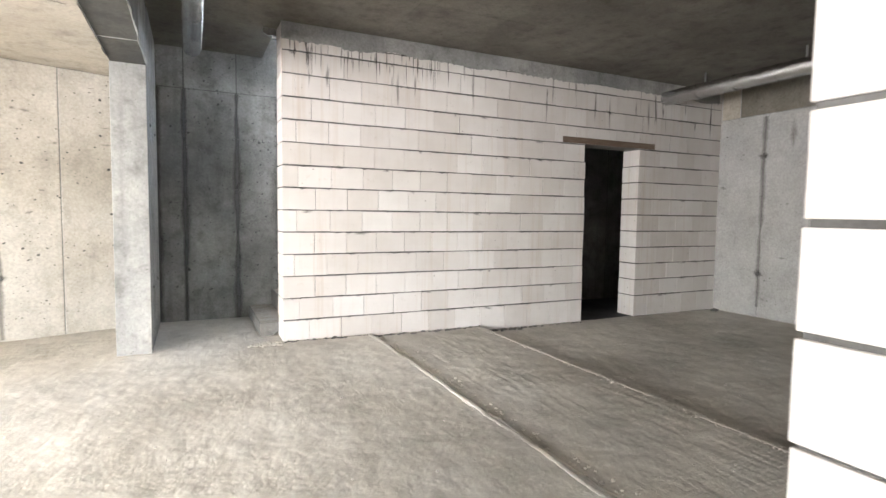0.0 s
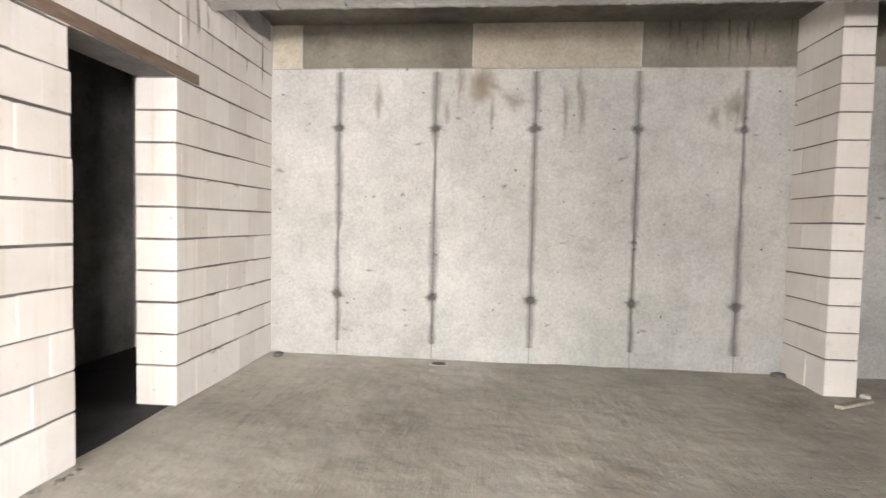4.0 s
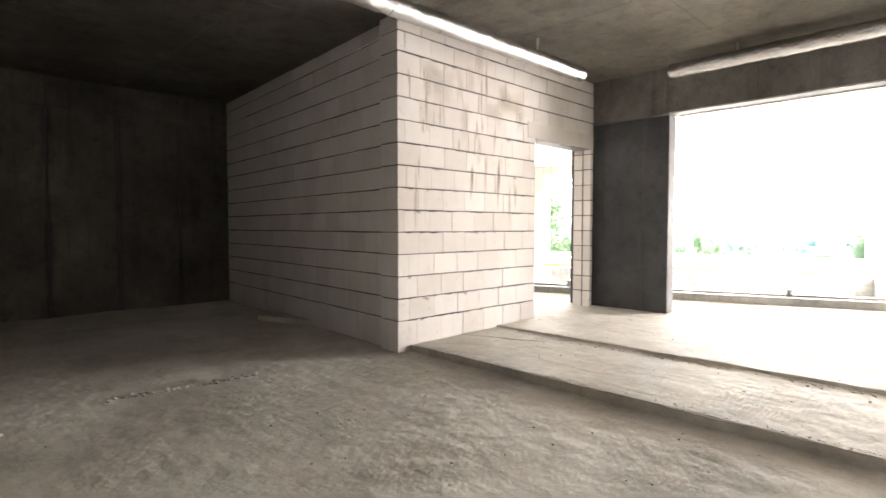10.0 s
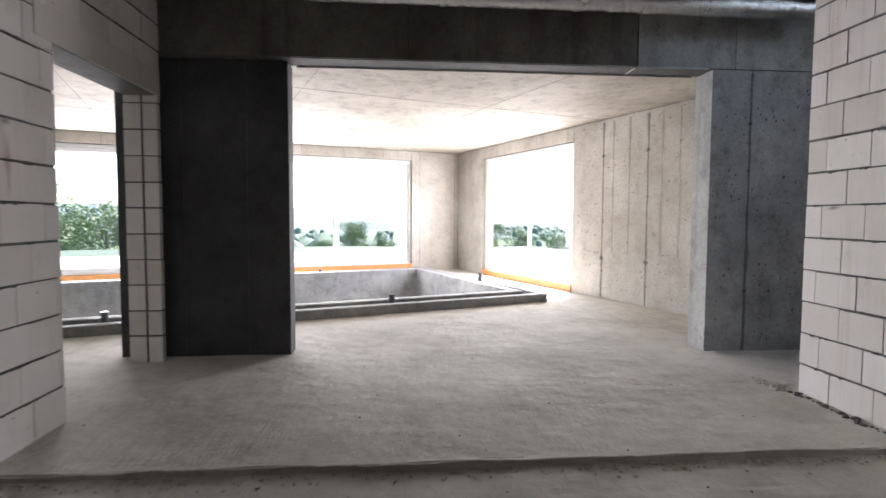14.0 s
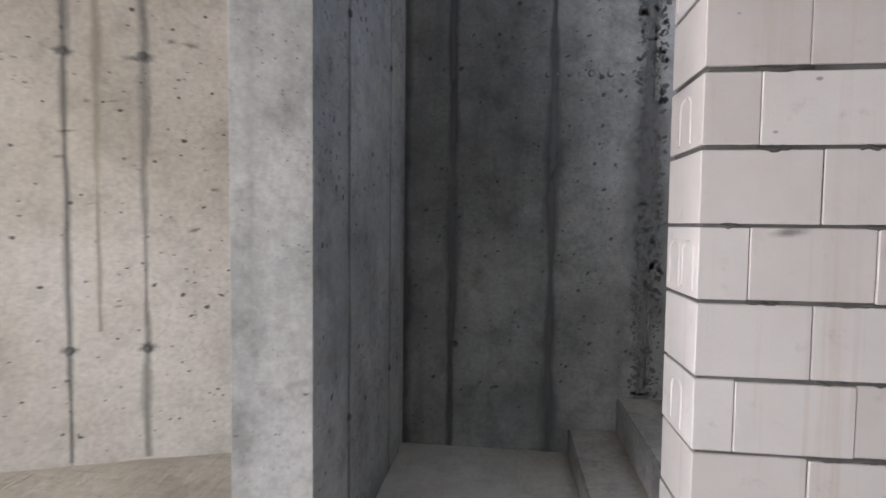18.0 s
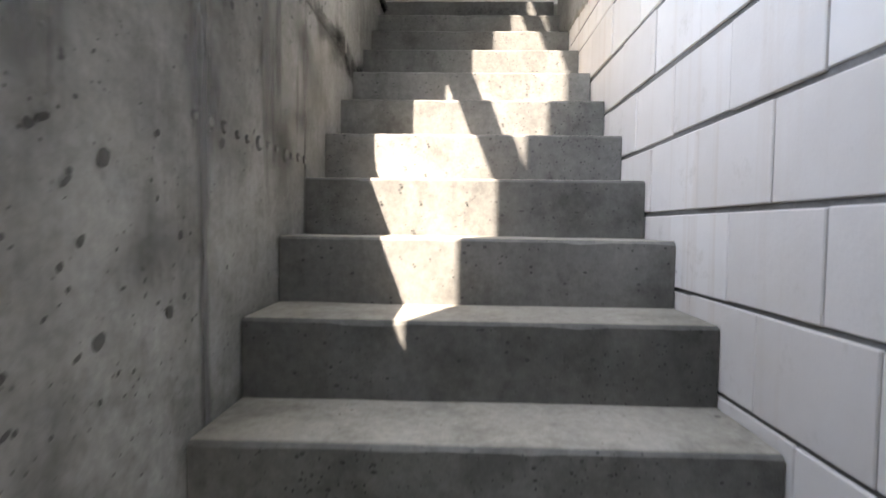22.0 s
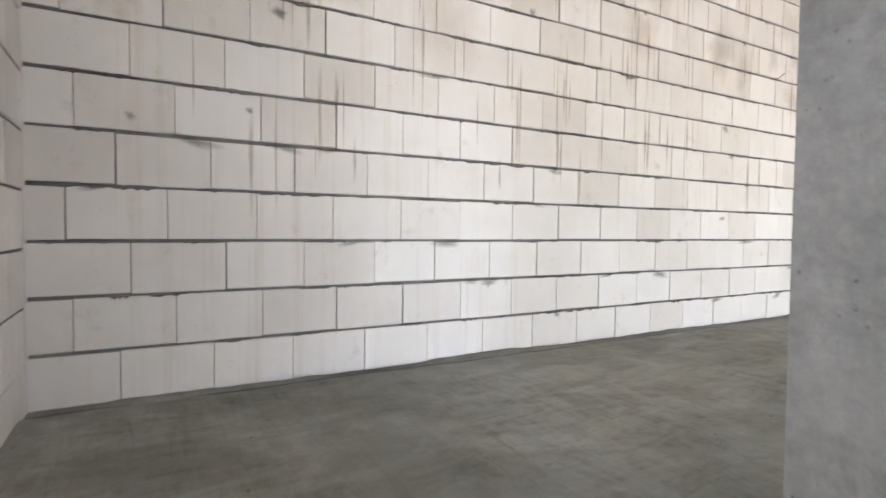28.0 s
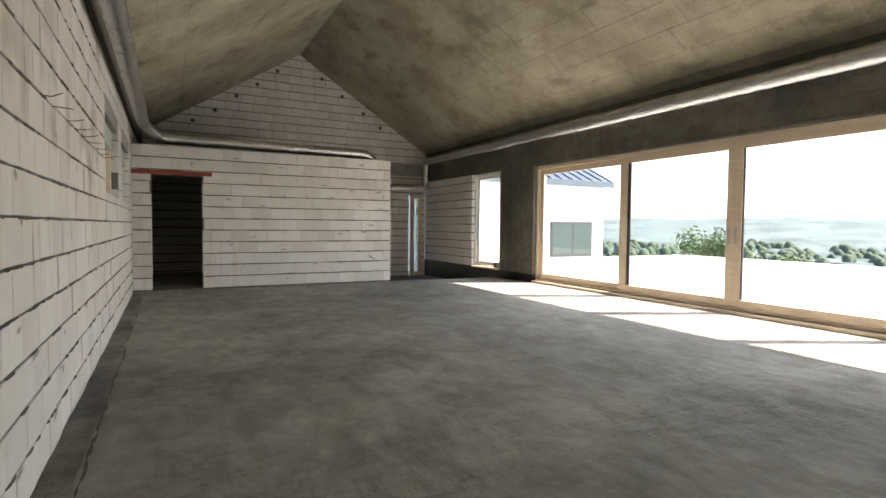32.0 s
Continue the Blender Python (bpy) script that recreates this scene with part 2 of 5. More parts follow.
def plain(name, col, rough=0.6, metal=0.0, scale=20.0, depth=0.25, rise=0.0):
    """A paint, plastic or metal with a little mottling in colour and relief."""
    m, n, l, b = nodes_of(name)
    f = noise_node(n, l, scale, 5, 0.65)
    l.new(ramp(n, l, f, [(0.3, tuple(v * (1 - depth) for v in col)), (0.7, col)]), b.inputs["Base Color"])
    b.inputs["Roughness"].default_value, b.inputs["Metallic"].default_value = rough, metal
    if rise:
        bump(n, l, b, f, 0.6, rise)
    return m


def timber(name, a, c, stretch):
    m, n, l, b = nodes_of(name)
    f = noise_node(n, l, 3.0, 6, 0.6, stretch)
    l.new(ramp(n, l, f, [(0.3, a), (0.7, c)]), b.inputs["Base Color"])
    b.inputs["Roughness"].default_value = 0.55
    bump(n, l, b, f, 0.2, 0.003)
    return m


def glass(name):
    m, n, l, b = nodes_of(name)
    out = n["Material Output"]
    clear, gloss, mix, fres = n.new("ShaderNodeBsdfTransparent"), n.new("ShaderNodeBsdfGlossy"), n.new("ShaderNodeMixShader"), n.new("ShaderNodeLayerWeight")
    gloss.inputs["Roughness"].default_value = 0.02
    clear.inputs[0].default_value = (0.93, 0.95, 0.94, 1)
    strength = maths(n, l, "ADD", maths(n, l, "MULTIPLY", maths(n, l, "POWER", fres.outputs["Facing"], 5.0), 0.6), 0.03)
    l.new(strength, mix.inputs[0]), l.new(clear.outputs[0], mix.inputs[1]), l.new(gloss.outputs[0], mix.inputs[2])
    l.new(mix.outputs[0], out.inputs[0])
    return m


def country(name, wood, field):
    """Woods and fields seen from far off, in patches of two sizes."""
    m, n, l, b = nodes_of(name)
    patch = noise_node(n, l, 0.009, 6, 0.7, None, 3.0, 0.6)
    fine = noise_node(n, l, 0.055, 5, 0.7, None, 8.0)
    mixed = maths(n, l, "ADD", maths(n, l, "MULTIPLY", patch, 0.65), maths(n, l, "MULTIPLY", fine, 0.35))
    l.new(ramp(n, l, mixed, [(0.44, wood), (0.56, field)]), b.inputs["Base Color"])
    b.inputs["Roughness"].default_value = 0.95
    return m


CONC = concrete("cast_concrete", (0.27, 0.275, 0.27), (0.41, 0.41, 0.40), (0.55, 0.545, 0.52), 0.28, True, 0.12)
CONC_DARK = concrete("cast_concrete_joint", (0.07, 0.07, 0.068), (0.10, 0.10, 0.095), (0.14, 0.14, 0.13), 0.4, False)
CONC_STAIN = stain("leaked_cement", (0.17, 0.17, 0.165), 0.7)
SOOT = stain("dark_smear", (0.20, 0.19, 0.17), 0.5)
RUST_RUN = stain("brown_run", (0.58, 0.40, 0.23), 0.34)
BROWN_DAMP = stain("brown_damp_patch", (0.42, 0.35, 0.255), 0.4)
DARK_GREY = concrete("dark_grey_concrete", (0.12, 0.115, 0.105), (0.18, 0.172, 0.155), (0.25, 0.24, 0.22), 0.5, True, 0.12)
# Near-black in place of shade on the backlit pier and in the closet.
DARKENED = concrete("shade_dark_concrete", (0.042, 0.044, 0.047), (0.064, 0.066, 0.07), (0.095, 0.097, 0.101), 0.2, True, 0.1, 0.7, 0.2, 0.4)
CONC_PALE = concrete("pale_cast_concrete", (0.46, 0.468, 0.465), (0.59, 0.597, 0.59), (0.71, 0.712, 0.695), 0.15, True, 0.12)
CONC_JOINT = concrete("grey_formwork_joint", (0.20, 0.20, 0.195), (0.27, 0.27, 0.26), (0.34, 0.34, 0.33), 0.3, False)
EAST = concrete("smooth_pale_concrete", (0.39, 0.385, 0.37), (0.47, 0.467, 0.455), (0.55, 0.546, 0.535), 0.06, True, 0.08, 0.75, 0.0, 0.5, 0.3)
# Wing walls tinted beige to carry warm reflected light.
WING_WALL = concrete("bounce_warmed_concrete", (0.42, 0.385, 0.33), (0.53, 0.495, 0.435), (0.62, 0.592, 0.54), 0.12, True, 0.10, 0.8, 0.0, 0.8, 0.4)
BROWN_BAND = concrete("brown_grey_pour", (0.125, 0.115, 0.093), (0.19, 0.176, 0.145), (0.27, 0.25, 0.21), 0.1, True, 0.12, 0.8, 0.2, 0.8, 0.3)
CREAM_BAND = concrete("cream_pour", (0.36, 0.325, 0.265), (0.45, 0.41, 0.34), (0.54, 0.50, 0.42), 0.08, True, 0.1, 0.8, 0.0, 0.8, 0.4)
DAMP_PATCH = stain("dark_damp_patch", (0.09, 0.087, 0.074), 0.4)
TAN = stain("tan_water_tint", (0.62, 0.50, 0.36), 0.2)
SOFT_RUN = stain("grey_run", (0.25, 0.245, 0.23), 0.5)
CONC_STAIR = concrete("stair_wall_concrete", (0.15, 0.148, 0.138), (0.29, 0.286, 0.27), (0.46, 0.453, 0.43), 0.3, True, 0.12, 0.8, 0.3, 1.3)
# Back wall concrete darkened in place of the room's deep shade.
CELLAR_DARK = concrete("darkened_cellar_concrete", (0.10, 0.092, 0.078), (0.155, 0.143, 0.122), (0.22, 0.205, 0.178), 0.5, True, 0.12)
BOARDED = concrete("board_marked_concrete", (0.12, 0.112, 0.092), (0.185, 0.172, 0.143), (0.27, 0.252, 0.215), 0.3, True, 0.25, 0.8, 0.3)
# Ceiling concrete in two tones: SLAB shaded, WING_SLAB paled and warmed by bounced light.
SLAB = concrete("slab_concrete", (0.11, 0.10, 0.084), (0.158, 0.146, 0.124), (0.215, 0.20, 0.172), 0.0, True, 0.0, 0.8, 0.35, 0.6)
WING_SLAB = concrete("bounce_lit_slab_concrete", (0.40, 0.362, 0.30), (0.475, 0.435, 0.365), (0.55, 0.508, 0.435), 0.0, True, 0.0, 0.8, 0.08, 0.3)
ROOF_SLAB = concrete("roof_slab_concrete", (0.28, 0.25, 0.185), (0.40, 0.362, 0.28), (0.50, 0.456, 0.36), 0.0, True, 0.0, 0.8, 0.6, 0.8, 0.45)
# Risers darker than treads: shade from overhead light put into the colour.
RISER = concrete("shaded_riser_concrete", (0.13, 0.128, 0.121), (0.215, 0.212, 0.20), (0.31, 0.306, 0.29), 0.2, True, 0.25, 0.8, 0.3, 1.9)
STEP = concrete("lit_tread_concrete", (0.35, 0.325, 0.28), (0.47, 0.44, 0.385), (0.57, 0.54, 0.475), 0.0, True, 0.1, 0.85, 0.3, 0.5)
BLOCK = block_stone("calcium_silicate_block")
MORTAR = concrete("mortar", (0.11, 0.107, 0.10), (0.17, 0.165, 0.16), (0.24, 0.235, 0.225), 0.0, False)
SCREED = screed("raw_screed", (0.46, 0.432, 0.375), (0.62, 0.59, 0.53), (0.74, 0.71, 0.645), 0.25, 0.6, 0.6)
SCREED_UP = screed("smooth_screed", (0.24, 0.236, 0.215), (0.345, 0.34, 0.312), (0.45, 0.443, 0.41), 0.8, 0.5, 0.7)
FOIL = plain("aluminium_foil", (0.72, 0.72, 0.73), 0.13, 1.0, 30, 0.2, 0.02)
BITUMEN = plain("bitumen_coat", (0.018, 0.018, 0.018), 0.45, 0.0, 8, 0.4, 0.01)
LARCH = timber("oiled_larch", (0.62, 0.51, 0.40), (0.72, 0.61, 0.49), (6, 1, 6))
OSB = timber("orange_sill_board", (0.48, 0.20, 0.06), (0.62, 0.30, 0.10), (3, 3, 3))
WHITE = plain("white_frame_paint", (0.80, 0.80, 0.79), 0.4, 0.0, 6, 0.06)
ANTHRACITE = plain("anthracite_frame", (0.05, 0.055, 0.06), 0.4, 0.0, 9, 0.2)
RED = plain("red_lintel_paint", (0.33, 0.07, 0.045), 0.6, 0.0, 14, 0.5)
GLASS = glass("window_glass")
RENDER_WHITE = plain("white_render", (0.80, 0.80, 0.79), 0.8, 0.0, 3, 0.06)
ROOF_METAL = plain("standing_seam_metal", (0.13, 0.16, 0.20), 0.4, 0.6, 4, 0.2)
TERRACE = screed("terrace_gravel", (0.55, 0.54, 0.51), (0.62, 0.61, 0.58), (0.70, 0.69, 0.66), 0.1)
PVC = plain("grey_pvc", (0.10, 0.10, 0.105), 0.4, 0.0, 12, 0.2)
SHUTTER = plain("pale_green_board", (0.46, 0.54, 0.46), 0.7, 0.0, 9, 0.25)
STEEL = plain("brushed_steel", (0.6, 0.6, 0.6), 0.3, 1.0, 30, 0.1)


RUSTY = plain("rusty_steel", (0.15, 0.085, 0.05), 0.8, 0.3, 40, 0.5)
OLD_WOOD = timber("weathered_wood", (0.12, 0.085, 0.06), (0.22, 0.16, 0.12), (2, 12, 12))
GRIT = plain("dark_grit", (0.22, 0.20, 0.18), 0.9, 0.0, 30, 0.4)
LEAF = plain("leaf_green", (0.10, 0.17, 0.05), 0.6, 0.0, 3, 0.5)
LEAF_PALE = plain("leaf_pale_green", (0.13, 0.19, 0.07), 0.6, 0.0, 3, 0.45)
# Far hills blued and far woods lightened: haze put into the colour.
FAR_LAND = country("hazed_far_hills", (0.03, 0.053, 0.062), (0.105, 0.145, 0.15))
LEAF_FAR = plain("hazed_far_wood", (0.07, 0.11, 0.075), 0.9, 0.0, 0.02, 0.4)
BARK = plain("bark", (0.10, 0.08, 0.06), 0.9, 0.0, 18, 0.4)
LAND = country("meadow_and_wood", (0.03, 0.052, 0.028), (0.085, 0.12, 0.05))
HOUSE_GLASS = plain("dark_glass", (0.07, 0.10, 0.10), 0.03, 0.0, 2, 0.1)


# ---- mesh helpers ----
def mesh_from(name, verts, faces, mat, smooth=False, rim=None):
    """rim: for each vertex how near it is to the rim of a stain, from 0 to 1."""
    me = bpy.data.meshes.new(name)
    me.from_pydata([tuple(v) for v in verts], [], faces)
    if rim:
        layer = me.uv_layers.new(name="UVMap")
        for loop in me.loops:
            layer.data[loop.index].uv = (rim[loop.vertex_index], 0.5)
    me.materials.append(mat)
    if smooth:
        me.polygons.foreach_set("use_smooth", [True] * len(me.polygons))
    me.update()
    return me


BOX_FACES = [(0, 2, 3, 1), (4, 5, 7, 6), (0, 1, 5, 4), (2, 6, 7, 3), (0, 4, 6, 2), (1, 3, 7, 5)]


def boxes_mesh(name, boxes, mat):
    """One mesh of many plain boxes (x0, x1, y0, y1, z0, z1)."""
    verts, faces = [], []
    for x0, x1, y0, y1, z0, z1 in boxes:
        k = len(verts)
        verts += [(x, y, z) for z in (z0, z1) for y in (y0, y1) for x in (x0, x1)]
        faces += [tuple(k + i for i in f) for f in BOX_FACES]
    return mesh_from(name, verts, faces, mat)


CHAMFERED = {}


def chamfered(dx, dy, dz, c, mat):
    """A box from the origin to (dx, dy, dz) with chamfered edges; alike ones share one mesh."""
    key = (round(dx, 3), round(dy, 3), round(dz, 3), c, mat.name)
    if key not in CHAMFERED:
        c = min(c, dx * 0.4, dy * 0.4, dz * 0.4)
        bm = bmesh.new()
        bmesh.ops.create_cube(bm, size=1)
        bmesh.ops.transform(bm, matrix=Matrix.Translation((dx / 2, dy / 2, dz / 2)) @ Matrix.Diagonal((dx, dy, dz, 1)), verts=bm.verts)
        bmesh.ops.bevel(bm, geom=bm.edges, offset=c, segments=1, affect="EDGES")
        me = bpy.data.meshes.new("piece")
        bm.to_mesh(me)
        bm.free()
        me.materials.append(mat)
        CHAMFERED[key] = me
    return CHAMFERED[key]


def part(name, bm, mat, parent, label="", smooth=False):
    """Links a bmesh, or a mesh, as one mesh object under a thing or a part."""
    me = bm
    if isinstance(bm, bmesh.types.BMesh):
        me = bpy.data.meshes.new(name)
        bm.to_mesh(me)
        bm.free()
        me.materials.append(mat)
        if smooth:
            me.polygons.foreach_set("use_smooth", [True] * len(me.polygons))
    ob = new(name, me)
    if parent:
        ob.parent = parent
    return tagged(ob, label)


def structure(name, me, label, m=None):
    ob = new(name, me)
    if m is not None:
        ob.matrix_world = m
    return tagged(ob, label, name.split("_")[0], "", "structure")


def slab(name, x0, x1, y0, y1, z0, z1, mat, label, m=None):
    return structure(name, boxes_mesh(name, [(x0, x1, y0, y1, z0, z1)], mat), label, m)


def empty(name, m, label, category, group="", kind=""):
    ob = new(name)
    ob.matrix_world = m
    ob.empty_display_size = 0.1
    return tagged(ob, label, category, group, kind)


def boxpart(name, x0, x1, y0, y1, z0, z1, mat, parent, label="", c=0.004):
    ob = part(name, chamfered(x1 - x0, y1 - y0, z1 - z0, c, mat), mat, parent, label)
    ob.location = (x0, y0, z0)
    return ob


def outside(length, z0, z1, holes):
    """The rectangle 0..length by z0..z1 less its holes, as cells (s0, s1, z0, z1)."""
    ss = sorted({0, length, *(min(max(v, 0), length) for h in holes for v in h[:2])})
    cells = []
    for a, b in zip(ss, ss[1:]):
        cuts = sorted((max(h[2], z0), min(h[3], z1)) for h in holes if h[0] <= a + 1e-6 and h[1] >= b - 1e-6)
        low = z0
        for c0, c1 in cuts:
            if c0 > low + 1e-4:
                cells.append((a, b, low, c0))
            low = max(low, c1)
        if low < z1 - 1e-4:
            cells.append((a, b, low, z1))
    return cells


def pieced_wall(name, label, m, length, rows, thick, pitch, mat, joint, holes=(), gap=0.010, proud=0.007, shift=0.5, piece="block", loose=0.003, most=300, far=None, jag=0.25, vgap=None, joints=None):
    """A wall of separate pieces over a recessed core of joint material. It runs along its own x, its face at y = 0, its body towards +y.
    rows: the levels between the courses. far: where along the wall the pieces may be joined into one mesh (past `most` pieces)."""
    z0, z1 = rows[0], rows[-1]
    vgap = gap if vgap is None else vgap
    cells = outside(length, z0, z1, holes)
    core = []
    for a, b, c, d in cells:
        e = proud + 0.007
        core.append((a + (e if a < 1e-6 or any(abs(a - h[1]) < 1e-6 for h in holes) else 0), b - (e if abs(b - length) < 1e-6 or any(abs(b - h[0]) < 1e-6 for h in holes) else 0), proud, thick - proud, c, d - (e if any(abs(d - h[2]) < 1e-6 for h in holes) else 0)))
    wall = structure(name, boxes_mesh(name, core, joint), label, m)
    rnd = random.Random(name)
    made, joined = [], []
    for k, (c, d) in enumerate(zip(rows, rows[1:])):
        start = -pitch * ((k * shift) % 1.0) - (rnd.uniform(0, jag) * pitch if jag else 0)
        edges = [0.0]
        s = start
        while s < length:
            s += pitch * (rnd.uniform(0.97, 1.03) if jag else 1)
            if 0.06 < s < length - 0.06:
                edges.append(s)
        edges.append(length)
        if joints:
            edges = [0.0, *joints, length]
        for a, b in zip(edges, edges[1:]):
            bits = [(a, b, c, d)]
            for h in holes:
                nxt = []
                for p, q, r, t in bits:
                    if h[1] <= p or h[0] >= q or h[3] <= r or h[2] >= t:
                        nxt.append((p, q, r, t))
                        continue
                    if h[0] > p:
                        nxt.append((p, h[0], r, t))
                    if h[1] < q:
                        nxt.append((h[1], q, r, t))
                    if h[2] > r:
                        nxt.append((max(p, h[0]), min(q, h[1]), r, h[2]))
                    if h[3] < t:
                        nxt.append((max(p, h[0]), min(q, h[1]), h[3], t))
                bits = nxt
            made += [bit for bit in bits if bit[1] - bit[0] > 0.03 and bit[3] - bit[2] > 0.02]
    if far is not None:
        made.sort(key=lambda p: abs((p[0] + p[1]) / 2 - far))
    for n, (a, b, c, d) in enumerate(made):
        if piece == "block":
            a, b = a + vgap * rnd.choice((0.3, 0.3, 0.5, 1.4)), b - vgap * rnd.choice((0.3, 0.3, 0.5))
            c, d = c + gap * rnd.choice((0.35, 0.5, 0.6)), d - gap * rnd.choice((0.35, 0.5, 0.65))
        else:
            a, b, c, d = a + vgap / 2, b - vgap / 2, c + gap / 2, d - gap / 2
        if n >= most:
            o = rnd.uniform(-loose, loose)
            joined.append((a, b, o, thick + o, c, d))
            continue
        ob = new(piece, chamfered(round(b - a, 3), thick, round(d - c, 3), 0.0028, mat))
        ob.parent = wall
        ob.location = (a, rnd.uniform(-loose, loose), c)
    if joined:
        rest = new(piece + "s", boxes_mesh(piece, joined, mat))
        rest.parent = wall
        tagged(rest, "", "", "", "stuff")
    return wall


def levels(z0, z1, step):
    out = [z0]
    while out[-1] + step < z1 - 0.05:
        out.append(out[-1] + step)
    return out + [z1]


# ---- the plan ----
LOW, MID, PLAT, CEIL = 0.10, 0.165, 0.185, 3.36
UP, EAVE, APEX, MIDX = 3.68, 6.95, 9.30, 3.335
WING = pose(-8.45, 4.03, 0, 0, 0, 20.5)
STEPS = [(0.646 + 0.2703 * k, 0.322 + 0.198 * k) for k in range(18)]
SLOPE = (APEX - EAVE) / (MIDX + 0.33)


def rough_sheet(name, x0, x1, y0, y1, z, mat, label, step=0.05, lift=0.006, seed=0.0, wavy=(), thick=0.4, m=None, rake=0.0, hole=None):
    """A slab with an uneven top. wavy: the sides ('x0', 'x1', 'y0', 'y1') whose edge wanders. rake: the height of fine trowel ridges along y."""
    nx, ny = max(2, round((x1 - x0) / step)), max(2, round((y1 - y0) / step))
    xs, ys = np.linspace(x0, x1, nx + 1), np.linspace(y0, y1, ny + 1)
    verts, faces = [], []
    for j, y in enumerate(ys):
        for i, x in enumerate(xs):
            px, py = x, y
            if "x1" in wavy and i == nx:
                px += 0.025 * noise.noise((0.3, y * 3.1, seed)) + 0.012 * noise.noise((1.3, y * 14, seed))
            if "x0" in wavy and i == 0:
                px += 0.025 * noise.noise((7.3, y * 3.1, seed)) + 0.012 * noise.noise((2.3, y * 14, seed))
            h = lift * (noise.fractal((x * 1.3, y * 1.3, seed), 1.0, 2.0, 4) + 0.35 * noise.noise((x * 9, y * 9, seed)))
            if rake:
                h += rake * noise.noise((x * 22 + 2.5 * noise.noise((x, y, 4.0)), y * 2.2, seed)) * max(0.0, noise.noise((x * 0.8, y * 0.8, seed + 9)) + 0.35)
            verts.append((px, py, z + h))
    w = nx + 1
    for j in range(ny):
        for i in range(nx):
            if hole and hole[0] < xs[i] + 1e-6 and xs[i + 1] < hole[1] + 1e-6 and hole[2] < ys[j] + 1e-6 and ys[j + 1] < hole[3] + 1e-6:
                continue
            a = j * w + i
            faces.append((a, a + 1, a + w + 1, a + w))
    rim = list(range(nx)) + [j * w + nx for j in range(ny)] + [ny * w + i for i in range(nx, 0, -1)] + [j * w for j in range(ny, 0, -1)]
    base = len(verts)
    verts += [(verts[k][0], verts[k][1], z - thick) for k in rim]
    n = len(rim)
    faces += [(rim[k], base + k, base + (k + 1) % n, rim[(k + 1) % n]) for k in range(n)]
    if not hole:
        faces.append(tuple(base + k for k in reversed(range(n))))
    return structure(name, mesh_from(name, verts, faces, mat), label, m)


def ragged_strip(name, m, length, low, high, depth, mat, label, parent=None, rag=0.04, step=0.03, seed=1.0, top_rag=0.0):
    """A thin coat, along its own x, face towards -y, whose lower edge (and upper, by top_rag) is ragged."""
    n = max(2, round(length / step))
    verts, faces = [], []
    for i in range(n + 1):
        s = length * i / n
        r = rag * (noise.noise((s * 2.1, seed, 0)) + 0.7 * abs(noise.noise((s * 13, seed, 5))) + 0.5 * noise.noise((s * 31, seed, 9)))
        q = top_rag * noise.noise((s * 6, seed, 3))
        verts += [(s, -depth, low - r), (s, -depth * 0.7, high + q), (s, 0.01, high + q), (s, 0.01, low - r)]
    for i in range(n):
        a = 4 * i
        faces += [(a, a + 4, a + 5, a + 1), (a + 1, a + 5, a + 6, a + 2), (a + 3, a + 7, a + 4, a)]
    me = mesh_from(name, verts, faces, mat)
    if parent is None:
        return structure(name, me, label, m)
    ob = part(name, me, mat, parent, label)
    ob.matrix_local = m
    return ob


# ---- lower storey: floors and ceilings ----
rough_sheet("floor_lower", 2.70, 7.35, -4.5, 5.55, LOW, SCREED, "rough trowelled grey screed floor, dusty, one shallow step below the platform", 0.06, 0.012, 1.0, (), rake=0.003)
rough_sheet("floor_strip", 1.60, 3.10, 0.35, 5.55, MID, SCREED, "rough raked screed strip along the edge of the platform", 0.035, 0.008, 3.0, ("x1",), rake=0.006)
rough_sheet("floor_platform", -0.64, 1.76, 0.35, 7.1, PLAT, SCREED, "raw grey screed floor of the platform with a raised lip", 0.05, 0.007, 5.0, ("x1",), rake=0.002)
rough_sheet("floor_entry", -0.64, 2.66, -3.5, 0.35, PLAT, SCREED, "raw grey screed floor behind the block wall", 0.1, 0.006, 6.0)
# Closet floor painted near-black for the unlit space.
slab("floor_closet", 3.3, 7.3, 5.55, 7.0, -0.3, LOW - 0.006, DARKENED, "closet floor under the stair, near-black in place of shade")
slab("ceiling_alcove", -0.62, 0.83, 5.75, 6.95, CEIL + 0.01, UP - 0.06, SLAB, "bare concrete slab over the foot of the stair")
ragged_strip("trim_floor_lip", pose(1.75, 0.4, PLAT - 0.01, 90, 0, 90) @ pose(0, 0, 0, 0, 0, 0), 5.05, -0.02, 0.03, 0.018, SCREED, "raised crumbly lip of screed", rag=0.03, top_rag=0.02, seed=4.0)



